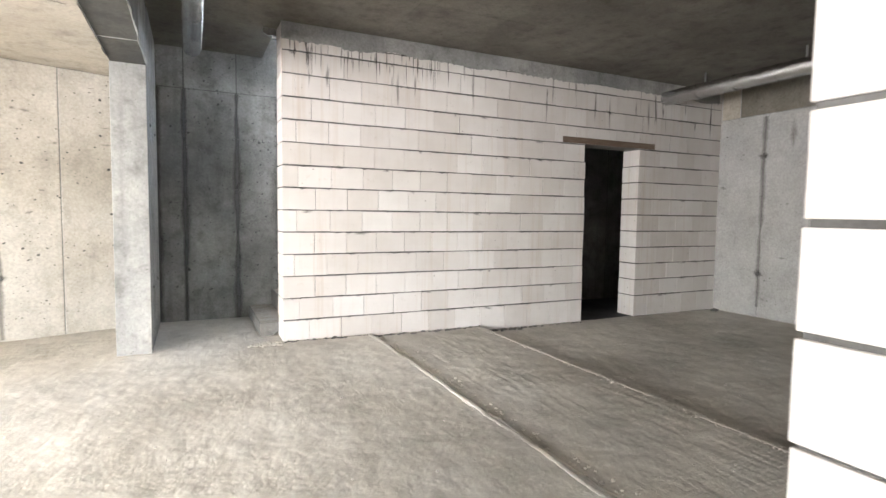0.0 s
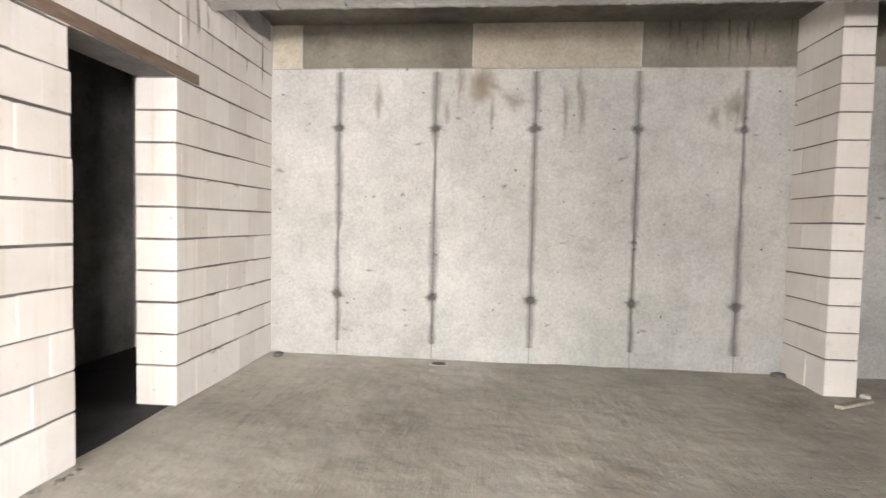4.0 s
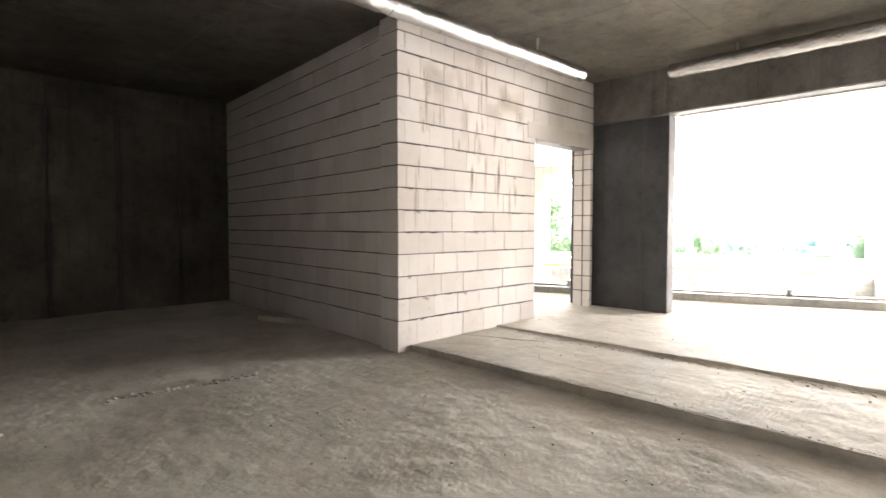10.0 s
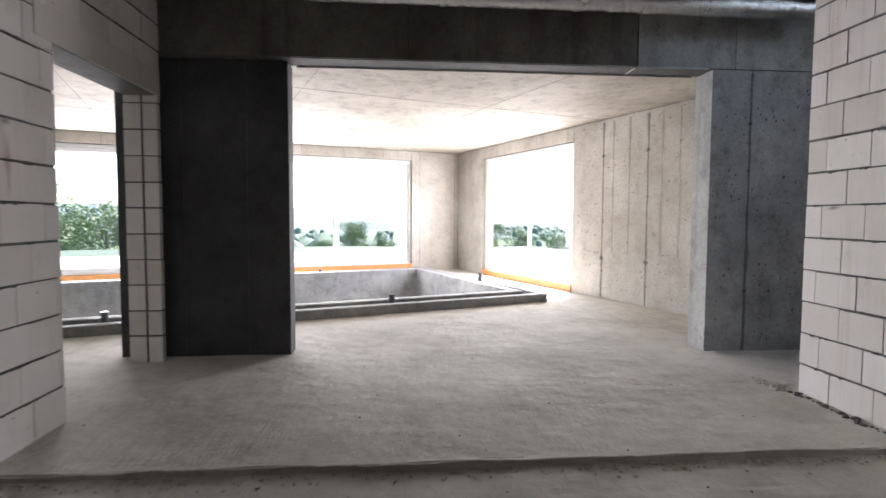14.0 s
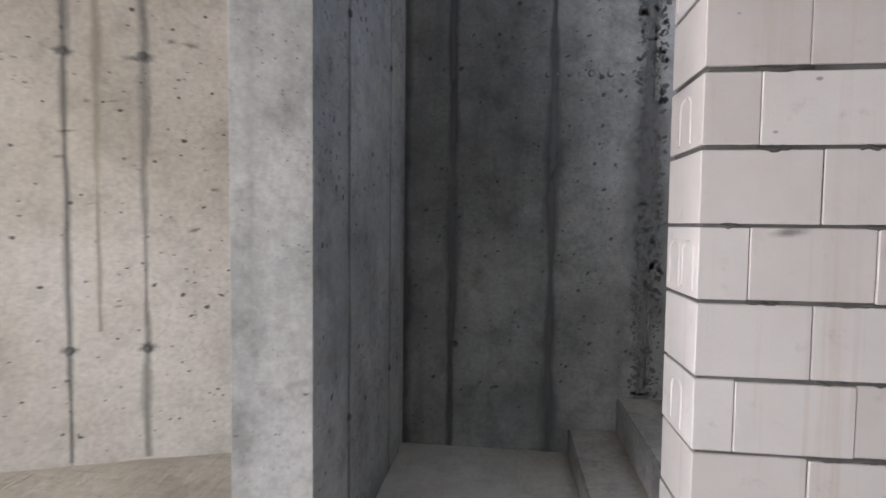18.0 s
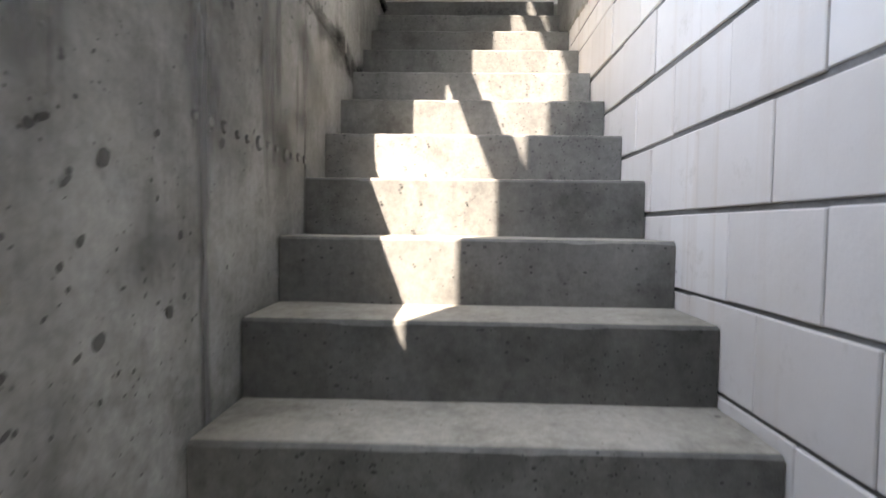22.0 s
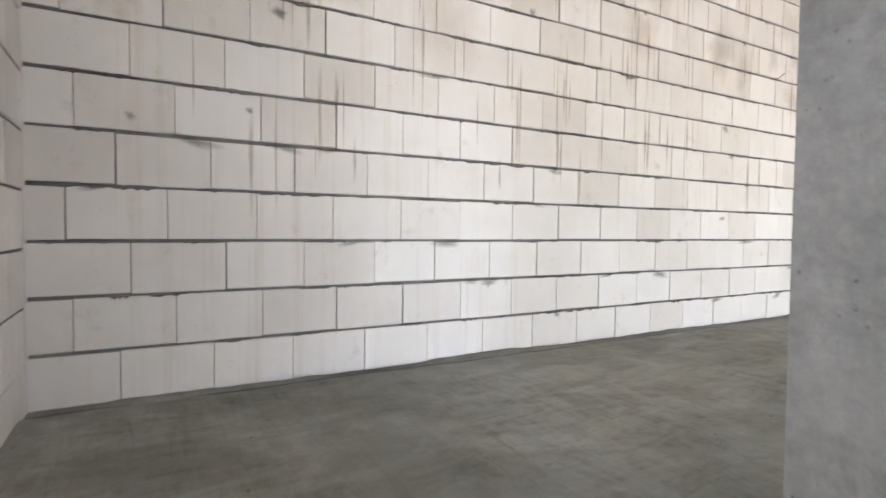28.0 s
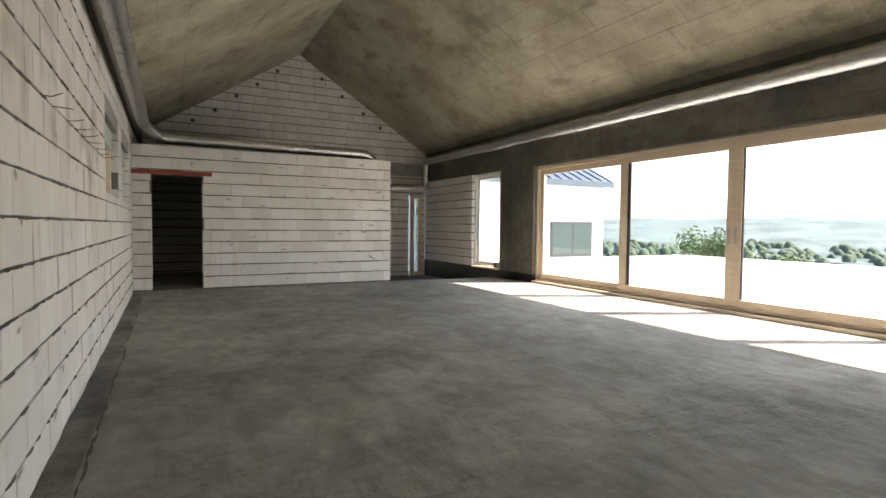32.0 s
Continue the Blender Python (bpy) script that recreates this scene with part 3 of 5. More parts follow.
def ridge(name, x, y0, y1, z, high, wide, seed, label):
    """A low, broken ridge of dried screed along y, left by the edge of a pour."""
    n = round((y1 - y0) / 0.025)
    verts, faces = [], []
    for i in range(n + 1):
        y = y0 + (y1 - y0) * i / n
        o = 0.02 * noise.noise((seed, y * 2.3, 0)) + 0.006 * noise.noise((seed, y * 15, 1))
        h = high * max(0.15, 0.7 + 0.6 * noise.noise((seed, y * 3.7, 2)) + 0.5 * noise.noise((seed, y * 19, 3)))
        w = wide * (1 + 0.5 * noise.noise((seed, y * 8, 4)))
        verts += [(x + o - w, y, z - 0.02), (x + o - w * 0.5, y, z + h * 0.6), (x + o + w * 0.1, y, z + h), (x + o + w * 0.35, y, z + h * 0.5), (x + o + w * 0.5, y, z - 0.03)]
    for i in range(n):
        a = 5 * i
        faces += [(a + k, a + k + 1, a + k + 6, a + k + 5) for k in range(4)]
    return structure(name, mesh_from(name, verts, faces, SCREED), label)


ridge("trim_ridge_platform", 1.745, 0.7, 5.46, PLAT, 0.009, 0.03, 3.0, "low crumbly ridge along the edge of the platform")
ridge("trim_ridge_strip", 3.085, 0.66, 5.46, MID, 0.006, 0.03, 5.0, "low broken ridge along the edge of the screed strip")

# ---- lower storey: walls ----
rows_n = [LOW] + [0.395 + 0.2245 * k for k in range(13)] + [3.20, CEIL - 0.003]
wall_stair = pieced_wall("wall_stair", "white calcium silicate block wall with thick grey bed joints and a doorway", pose(0.83, 5.48, 0), 6.37, rows_n, 0.302, 0.335, BLOCK, MORTAR, holes=[(3.82, 4.74, 0, 2.42)], most=295, far=0.0, vgap=0.0025, gap=0.014)
ragged_strip("smear", pose(0, 0, 0), 6.3, 3.19, CEIL - 0.004, 0.012, CONC, "", wall_stair, 0.05, seed=2.0)
rows_d = [LOW] + [0.41 + 0.2165 * k for k in range(13)] + [3.20, CEIL - 0.003]
wall_door = pieced_wall("wall_door", "white block wall with brown rain runs beside a doorway", pose(3.26, 0.62, 0, 0, 0, 180), 3.59, rows_d, 0.27, 0.335, BLOCK, MORTAR, holes=[(2.21, 3.53, 0, 2.42)], far=0.0, vgap=0.0015, gap=0.014)
boxpart("joint", 3.5235, 3.54, 0.115, 0.13, LOW, 2.42, MORTAR, wall_door, "dark upright mortar joint", 0.002)
pieced_wall("wall_cellar", "block wall of the dark room", pose(2.885, -4.35, 0, 0, 0, 86.15), 4.70, rows_d, 0.24, 0.335, BLOCK, MORTAR, most=150, far=4.7, vgap=0.002, gap=0.014)
wall_pier = pieced_wall("wall_pier", "narrow pier of white blocks against the concrete wall", pose(7.195, 0.56, 0, 0, 0, 180), 0.64, [LOW] + [0.405 + 0.2212 * k for k in range(13)] + [CEIL - 0.003], 0.25, 0.46, BLOCK, MORTAR, vgap=0.006, gap=0.013, shift=0.3)
rows_cast = [LOW - 0.05, 2.93, CEIL - 0.003]
CAST = dict(gap=0.007, proud=0.005, piece="panel", loose=0.0015, jag=0)
wall_east = pieced_wall("wall_east", "pale cast concrete wall with dark formwork joints and tie holes", pose(7.2, 5.75, 0, 0, 0, -90), 10.3, rows_cast, 0.3, 0.953, EAST, CONC_JOINT, shift=0, vgap=0.008, **{k: v for k, v in CAST.items()})
wall_south = pieced_wall("wall_south", "cast concrete back wall with formwork joints, darkened for the dim room", pose(7.2, -4.25, 0, 0, 0, 180), 4.75, rows_cast, 0.25, 0.955, CELLAR_DARK, CONC_DARK, joints=[0.25, 1.06, 1.88, 2.72, 3.55, 4.38], shift=0, vgap=0.016, **CAST)
wall_west = pieced_wall("wall_west", "grey cast concrete wall beside a wide opening", pose(-0.33, 5.46, 0, 0, 0, 90), 1.49, [PLAT - 0.05, 2.78], 0.28, 0.9, CONC, CONC_DARK, joints=[0.38, 1.10], shift=0, vgap=0.006, **CAST)
wall_beam = pieced_wall("wall_west_beam", "dark cast concrete beam over the wide opening", pose(-0.33, 0.35, 0, 0, 0, 90), 4.40, [2.783, CEIL - 0.003], 0.28, 1.55, DARK_GREY, CONC_DARK, joints=[2.35], shift=0, vgap=0.010, **CAST)
wall_beam_end = pieced_wall("wall_west_beam_end", "grey cast concrete end of the beam over the pier", pose(-0.33, 4.757, 0, 0, 0, 90), 2.193, [2.783, CEIL - 0.003], 0.28, 1.55, CONC, CONC_DARK, joints=[0.92], shift=0, vgap=0.006, **CAST)
# Soffit paled to carry light thrown up from the floor.
ragged_strip("trim_beam_soffit", pose(-0.325, 1.70, 2.781, -90, 0, 90), 3.72, 0.0, 0.285, 0.006, CONC_PALE, "chipped underside of the beam, paled as if lit from the floor", rag=0.02, step=0.02, seed=11.0, top_rag=0.02)
# Pier colour holds the shade of its backlit side.
pieced_wall("wall_west_pier", "concrete pier, colour darkened because it stands against the light", pose(-0.45, 0.19, 0, 0, 0, 90), 1.465, [PLAT - 0.05, 2.78], 0.2, 0.55, DARKENED, CONC_DARK, shift=0, vgap=0.008, **CAST)
wall_north = pieced_wall("wall_north", "pitted cast concrete stair wall with dark formwork joints", pose(-0.62, 6.95, 0), 7.82, [-0.1, 2.91, 3.612], 0.3, 0.6, CONC_STAIR, CONC_DARK, joints=[0.29, 0.575, 1.148, 1.69, 1.997, 2.632, 3.24, 3.973, 4.61, 5.4, 6.2, 7.0], holes=[(1.857, 3.815, 2.91, 9)], shift=0, vgap=0.009, **CAST)


def tie_marks(wall, spots, r=0.018):
    """Dark plugged tie holes on a wall."""
    for s, z in spots:
        bm = bmesh.new()
        bmesh.ops.create_cone(bm, cap_ends=True, segments=10, radius1=r, radius2=r * 0.7, depth=0.012)
        ob = part("tie_hole", bm, CONC_DARK, wall)
        ob.matrix_local = pose(s, -0.002, z, 90, 0, 0)


def pits(wall, n, seed, s0, s1, z0, z1, keep=None, size=(0.003, 0.009), tilt=(0, 180), face=0.0):
    """Blowholes in cast concrete, too many and too small to pick apart: shallow dark dents, joined."""
    rnd = random.Random(seed)
    verts, faces = [], []
    for _ in range(n):
        s, z = rnd.uniform(s0, s1), rnd.uniform(z0, z1)
        if keep and not keep(s, z):
            continue
        if noise.noise((s * 1.7, z * 1.7, seed)) < rnd.uniform(-0.6, 0.35):
            continue
        r = rnd.uniform(*size) * rnd.choice((0.6, 0.8, 1, 1.5))
        t, f = radians(rnd.uniform(*tilt)), rnd.uniform(0.35, 0.9)
        k = len(verts)
        for j in range(8):
            a = 2 * math.pi * j / 8
            u, v = r * math.cos(a) * rnd.uniform(0.8, 1.2), r * f * math.sin(a) * rnd.uniform(0.8, 1.2)
            verts.append((s + u * math.cos(t) - v * math.sin(t), face - 0.0034, z + u * math.sin(t) + v * math.cos(t)))
        faces.append(tuple(range(k, k + 8)))
    ob = part("pitting", mesh_from("pitting", verts, faces, CONC_DARK), CONC_DARK, wall)
    return tagged(ob, "", "", "", "stuff")


def joint_stains(wall, spots, z0, z1, width=0.05, mat=None):
    """Leaked, dark, wavering runs of cement along the formwork joints."""
    for n, s in enumerate(spots):
        k = 60
        verts, faces, rim = [], [], []
        for i in range(k + 1):
            z = z0 + (z1 - z0) * i / k
            w = width * max(0.4, 1.0 + 0.9 * noise.noise((s, z * 1.3, n)) + 0.5 * noise.noise((s, z * 5, n)))
            o = 0.012 * noise.noise((s * 3, z * 3.0, 8))
            verts += [(s + o - w, -0.0021, z), (s + o, -0.0030, z), (s + o + w, -0.0021, z)]
            rim += [1, 0, 1]
        for i in range(k):
            a = 3 * i
            faces += [(a, a + 1, a + 4, a + 3), (a + 1, a + 2, a + 5, a + 4)]
        part("joint_run", mesh_from("joint_run", verts, faces, mat or CONC_STAIN, False, rim), CONC_STAIN, wall)


def stain_patch(seed, w=0.085, h=0.045, mat=None):
    """A flat, uneven smudge."""
    rnd = random.Random(seed)
    n = 18
    v = [(0, -0.0025, 0)]
    for k in range(n):
        a = 2 * math.pi * k / n
        r = rnd.uniform(0.8, 1.5)
        v.append((w * r * math.cos(a), 0, h * r * math.sin(a)))
    return mesh_from("smudge", v, [(0, 1 + k, 1 + (k + 1) % n) for k in range(n)], mat or CONC_STAIN, False, [0] + [1] * n)


def smudges(wall, n, seed, s0, s1, z0, z1, mat, w=(0.04, 0.16), h=(0.02, 0.06), keep=None, face=-0.0045, rows=None):
    """Smears and blotches of a shape of their own on a wall, joined: they cannot be counted."""
    rnd = random.Random(seed)
    verts, faces, rim = [], [], []
    for _ in range(n):
        s, z = rnd.uniform(s0, s1), rnd.uniform(z0, z1)
        a, b = rnd.uniform(*w), rnd.uniform(*h)
        if rows:
            z = rnd.choice(rows[1:-1]) - b * rnd.uniform(0.2, 0.9)
        if keep and not keep(s, z):
            continue
        k, o = len(verts), face - rnd.uniform(0, 0.0008)
        lean = rnd.uniform(-0.3, 0.3)
        verts.append((s, o - 0.0005, z))
        rim.append(0)
        for j in range(12):
            t = 2 * math.pi * j / 12
            r = rnd.uniform(0.7, 1.4)
            verts.append((s + a * r * math.cos(t), o, z + b * r * math.sin(t) + lean * a * math.cos(t)))
            rim.append(1)
        faces += [(k, k + 1 + j, k + 1 + (j + 1) % 12) for j in range(12)]
    ob = part("smears", mesh_from("smears", verts, faces, mat, False, rim), mat, wall)
    return tagged(ob, "", "", "", "stuff")


def squeezed(wall, rows, length, n, seed, keep=None, size=1.0):
    """Mortar squeezed out of the bed joints in ragged lips and drips, joined."""
    rnd = random.Random(seed)
    verts, faces = [], []
    for _ in range(n):
        z, s = rnd.choice(rows[1:-1]), rnd.uniform(0.05, length - 0.15)
        if keep and not keep(s, z):
            continue
        w, steps, k = rnd.uniform(0.03, 0.16) * size, 7, len(verts)
        for j in range(steps + 1):
            f = j / steps
            e = math.sin(math.pi * f) ** 0.5
            lo = z - 0.004 - e * rnd.uniform(0.001, 0.014) * size
            hi = z + 0.004 + e * rnd.uniform(0.0, 0.006) * size
            x = s + w * f
            verts += [(x, 0.004, lo), (x, -0.004 - 0.005 * e, (lo + hi) / 2), (x, 0.004, hi)]
        for j in range(steps):
            a = k + 3 * j
            faces += [(a, a + 3, a + 4, a + 1), (a + 1, a + 4, a + 5, a + 2)]
    ob = part("mortar_lips", mesh_from("mortar_lips", verts, faces, MORTAR), MORTAR, wall)
    return tagged(ob, "", "", "", "stuff")


tie_marks(wall_east, [(0.953 * k + 0.0, z) for k in range(1, 10) for z in (0.715, 2.36)], 0.03)
joint_stains(wall_east, [0.953 * k for k in range(1, 10)], LOW + 0.15, 2.9, 0.05, SOFT_RUN)
joint_stains(wall_south, [1.06, 1.88, 2.72, 3.55], LOW, 2.9, 0.05)
for k in range(1, 10):
    for z in (0.715, 2.36):
        ob = part("tie_smudge", stain_patch(k + z), CONC_STAIN, wall_east)
        ob.matrix_local = pose(0.953 * k, -0.0024, z)
tie_marks(wall_west, [(x, z) for x in (0.38, 1.10) for z in (0.75, 2.3)])
joint_stains(wall_north, [0.29, 0.575, 1.148, 1.997, 2.632, 3.24], PLAT, 2.9, 0.05)
joint_stains(wall_north, [1.67], PLAT, 2.9, 0.12)


def ring_marks(wall, s0, s1, z, n):
    """A chain of little rings pressed into the concrete by a form liner's holes."""
    rnd = random.Random(n)
    for k in range(n):
        s = s0 + (s1 - s0) * k / (n - 1) + rnd.uniform(-0.012, 0.012)
        r = rnd.choice((0.022, 0.016, 0.012))
        bm = bmesh.new()
        bmesh.ops.create_cone(bm, cap_ends=True, segments=12, radius1=r, radius2=r * 0.8, depth=0.006)
        ob = part("ring_mark", bm, CONC_DARK, wall)
        ob.matrix_local = pose(s, -0.0015, z + rnd.uniform(-0.006, 0.006), 90, 0, 0)
        bm = bmesh.new()
        bmesh.ops.create_cone(bm, cap_ends=True, segments=12, radius1=r * 0.72, radius2=r * 0.6, depth=0.0062)
        ob = part("ring_core", bm, CONC_STAIR, wall)
        ob.matrix_local = pose(s + r * 0.15, -0.0025, z, 90, 0, 0)


ring_marks(wall_north, 1.11, 1.58, 2.36, 9)
ring_marks(wall_north, 3.20, 3.97, 2.355, 12)
tie_marks(wall_north, [(0.575, 2.33), (1.69, 2.35), (2.0, 2.32), (2.64, 2.28), (2.0, 0.9), (0.6, 0.8)], 0.02)
free_north = lambda x, z: not (z > 2.85 and 1.9 < x < 3.9) and z > 0.3 + (x - 1.0) * 0.74
pits(wall_north, 2600, 17, 0.3, 5.6, 0.3, 3.5, free_north, (0.003, 0.011), (10, 60))
pits(wall_north, 500, 18, 2.6, 5.7, 1.8, 3.55, free_north, (0.004, 0.010), (25, 60))
pits(wall_north, 1300, 19, 1.60, 1.76, 0.4, 2.85, None, (0.005, 0.016))
smudges(wall_north, 24, 51, 2.2, 4.8, 2.3, 2.85, CONC_STAIN, (0.02, 0.06), (0.10, 0.35), free_north, -0.0018)
by_steps = lambda x, z: x < 5.75 and abs(z - (0.322 + (x - 1.27) * 0.7325 + 0.34)) < 0.22
smudges(wall_north, 34, 62, 3.0, 5.8, 1.6, 3.55, DAMP_PATCH, (0.10, 0.30), (0.06, 0.20), by_steps, -0.0018)
smudges(wall_north, 26, 63, 3.85, 5.7, 2.86, 2.96, DAMP_PATCH, (0.06, 0.22), (0.03, 0.08), None, -0.0018)
pits(wall_north, 700, 61, 3.82, 5.75, 2.87, 2.965, None, (0.003, 0.010))
boxpart("joint_rib", 4.603, 4.62, -0.006, 0.004, 2.93, 3.5, CONC_STAIR, wall_north, "raised rib of cement at a formwork joint", 0.005)
pits(wall_east, 420, 20, 0.1, 5.6, 0.2, 3.3)
smudges(wall_east, 46, 5, 0.1, 10, 0.2, 2.6, SOFT_RUN, (0.015, 0.07), (0.008, 0.03), None, -0.0018)
SEAM = max(z for z in rows_cast if z < 3.1)
for a, b, mat in ((0.285, 0.565, CREAM_BAND), (0.575, 2.245, BROWN_BAND), (2.255, 3.815, CREAM_BAND), (3.825, 6.3, BROWN_BAND)):
    boxpart("pour_face", a, b, -0.003, 0.01, SEAM + 0.006, CEIL - 0.004, mat, wall_east, "", 0.003)
smudges(wall_east, 4, 9, 1.95, 2.75, SEAM - 0.32, SEAM - 0.12, BROWN_DAMP, (0.10, 0.30), (0.10, 0.2), None, -0.0018)
smudges(wall_east, 7, 6, 1.2, 3.8, SEAM - 0.5, SEAM - 0.1, BROWN_DAMP, (0.02, 0.06), (0.15, 0.4), None, -0.0018)
smudges(wall_east, 3, 7, 4.3, 4.9, SEAM - 0.5, SEAM - 0.15, BROWN_DAMP, (0.03, 0.10), (0.15, 0.3), None, -0.0018)
smudges(wall_east, 26, 8, 3.85, 6.2, SEAM + 0.15, SEAM + 0.4, SOFT_RUN, (0.008, 0.02), (0.1, 0.25), None, -0.0045)
pits(wall_west, 1100, 21, 0.02, 1.45, 0.25, 2.7, None, (0.003, 0.010), (30, 80))
pits(wall_beam, 300, 23, 0.1, 6.4, 2.82, 3.3)
not_door = lambda x, z: not (3.45 < x < 5.0 and z < 2.6)
squeezed(wall_stair, rows_n, 6.3, 420, 31, not_door)
smudges(wall_stair, 70, 32, 0.1, 6.2, 0.3, 3.2, SOOT, (0.02, 0.10), (0.008, 0.025), not_door, -0.0045, rows_n)
smudges(wall_stair, 40, 33, 0.2, 6.2, 2.8, 3.3, SOOT, (0.008, 0.025), (0.05, 0.3), not_door, -0.0045)
smudges(wall_stair, 46, 37, 0.05, 1.9, 3.02, 3.18, CONC_STAIN, (0.004, 0.010), (0.05, 0.22), None, -0.0045)
not_door = lambda x, z: not (1.98 < x and z < 2.7)
squeezed(wall_door, rows_d, 3.5, 260, 34, not_door)
smudges(wall_door, 26, 35, 0.1, 2.1, 1.6, 3.2, RUST_RUN, (0.008, 0.035), (0.08, 0.4), not_door)
smudges(wall_door, 14, 38, 0.1, 2.1, 2.2, 3.2, TAN, (0.06, 0.25), (0.12, 0.4), not_door)
smudges(wall_door, 24, 36, 0.1, 2.1, 0.3, 3.2, SOOT, (0.02, 0.08), (0.008, 0.03), not_door, -0.0045, rows_d)


def grip(y, z, w, h):
    """The rim of a hand grip moulded into the end of a block: a low arched ridge on the face x = 0."""
    line = [(y, z)] + [(y + w / 2 - w / 2 * math.cos(math.pi * k / 8), z + h - w * 0.3 + w * 0.3 * math.sin(math.pi * k / 8)) for k in range(9)] + [(y + w, z)]
    verts, faces = [], []
    mid = Vector((y + w / 2, z + h / 2))
    for p, q in line:
        d = (Vector((p, q)) - mid).normalized() * 0.005
        verts += [(0.002, p - d.x, q - d.y), (-0.004, p - d.x * 0.4, q - d.y * 0.4), (-0.004, p + d.x * 0.4, q + d.y * 0.4), (0.002, p + d.x, q + d.y)]
    for k in range(len(line) - 1):
        faces += [(4 * k + m, 4 * k + 4 + m, 4 * k + 5 + m, 4 * k + 1 + m) for m in range(3)]
    return mesh_from("grip_rim", verts, faces, BLOCK, True)


for k, (za, zb) in enumerate(zip(rows_n, rows_n[1:])):
    if zb - za > 0.2 and k % 2 == 1:
        for y in ((0.035, 0.165) if k % 4 == 1 else (0.10,)):
            part("grip_rim", grip(y, za + 0.03, 0.10, 0.145), BLOCK, wall_stair, "moulded rim of a hand grip")
joint_stains(wall_west, [0.38, 1.10], PLAT, 2.75, 0.02, SOFT_RUN)

slab("wall_east_end", 7.2, 7.5, 5.752, 7.25, LOW - 0.3, 3.64, CONC, "end of the cast concrete wall")
# closet under the stair, closing the doorway's view; near-black colour carries its darkness
slab("wall_closet", 3.45, 3.65, 5.752, 6.948, LOW - 0.2, 2.2, DARKENED, "concrete wall under the stair, near-black in place of shade")

# ---- stair ----
stair = empty("staircase", pose(0, 0, 0), "raw concrete straight staircase with pitted risers between two walls", "staircase")
rnd = random.Random(5)
for k, (x, z) in enumerate(STEPS):
    deep = 0.2703 + 0.03 if k < 17 else 0.12
    drop = PLAT - 0.1 if k == 0 else z - 0.36
    body, cap, bf, cf, m = [], [], [], [], 60
    for i in range(m + 1):
        y = 5.786 + 1.160 * i / m
        bulge = 0.004 * noise.noise((k, y * 3, 0.2)) + 0.002 * noise.noise((k, y * 17, 1.2))
        chip = 0.006 + 0.012 * max(0, noise.noise((k * 3.3, y * 9, 2.2)) - 0.12) + 0.004 * abs(noise.noise((k, y * 31, 3.2)))
        sag = 0.003 * noise.noise((k, y * 4, 5.2))
        body += [(x + bulge, y, drop), (x + bulge, y, z - 0.1), (x + bulge * 0.6, y, z - chip), (x + chip, y, z + sag * 0.5), (x + deep, y, z + sag)]
        cap += [(x + chip + 0.002, y, z + sag * 0.5 - 0.004), (x + chip + 0.006 + 0.004 * abs(noise.noise((k, y * 23, 7))), y, z + sag * 0.5 + 0.002), (x + deep * 0.5, y, z + sag + 0.003 + 0.002 * noise.noise((k, y * 6, 9))), (x + deep - 0.002, y, z + sag + 0.003)]
    for i in range(m):
        bf += [(5 * i + q, 5 * i + 5 + q, 5 * i + 6 + q, 5 * i + 1 + q) for q in range(4)]
        cf += [(4 * i + q, 4 * i + 4 + q, 4 * i + 5 + q, 4 * i + 1 + q) for q in range(3)]
    bf += [(0, 1, 2, 3, 4), (5 * m + 4, 5 * m + 3, 5 * m + 2, 5 * m + 1, 5 * m)]
    # Dark riser body under a paler tread, as overhead light would leave them.
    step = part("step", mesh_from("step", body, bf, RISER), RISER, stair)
    part("tread", mesh_from("tread", cap, cf, STEP), STEP, step, "dusty trowelled tread, lighter as if lit from above")
rnd = random.Random(29)
for k, (x, z) in enumerate(STEPS):
    me_v, me_f = [], []
    for _ in range(46 if k != 17 else 130):
        y, h, r = rnd.uniform(5.8, 6.9), z - 0.2 + rnd.random() ** 0.6 * 0.19, rnd.uniform(0.0015, 0.006)
        if k == 17:
            y, h = rnd.gauss(6.2, 0.12), rnd.gauss(z - 0.07, 0.02)
        b0 = len(me_v)
        for j in range(7):
            a = 2 * math.pi * j / 7
            me_v.append((x - 0.0062, y + r * math.cos(a) * rnd.uniform(0.7, 1.3), h + 0.8 * r * math.sin(a)))
        me_f.append(tuple(range(b0, b0 + 7)))
    tagged(part("pitting", mesh_from("pitting", me_v, me_f, CONC_DARK), CONC_DARK, stair), "", "", "", "stuff")

# ---- upper storey ----
rough_sheet("floor_upper", -0.33, 6.84, -4.72, 5.75, UP, SCREED_UP, "smooth grey power-floated screed of the gabled hall", 0.08, 0.004, 8.0, ("x1",), thick=0.07, rake=0.0015)
rough_sheet("trim_floor_edge", 6.80, 7.02, -4.72, 6.95, UP - 0.022, CONC_STAIR, "sunken gap of rough concrete along the long wall", 0.04, 0.016, 9.0, (), thick=0.05)


def crack(name, x, y0, y1, z, width, seed, label):
    """A dark, broken crack along y whose width wanders."""
    n = round((y1 - y0) / 0.03)
    verts, faces = [], []
    for i in range(n + 1):
        y = y0 + (y1 - y0) * i / n
        o = 0.03 * noise.noise((seed, y * 1.3, 0)) + 0.014 * noise.noise((seed, y * 6, 1))
        w = width * max(0.05, 0.5 + 1.1 * noise.noise((seed, y * 2.2, 2)) + 0.7 * noise.noise((seed, y * 11, 3)))
        verts += [(x + o - w, y, z), (x + o + w, y, z)]
    faces = [(2 * i, 2 * i + 1, 2 * i + 3, 2 * i + 2) for i in range(n)]
    return structure(name, mesh_from(name, verts, faces, BITUMEN), label)


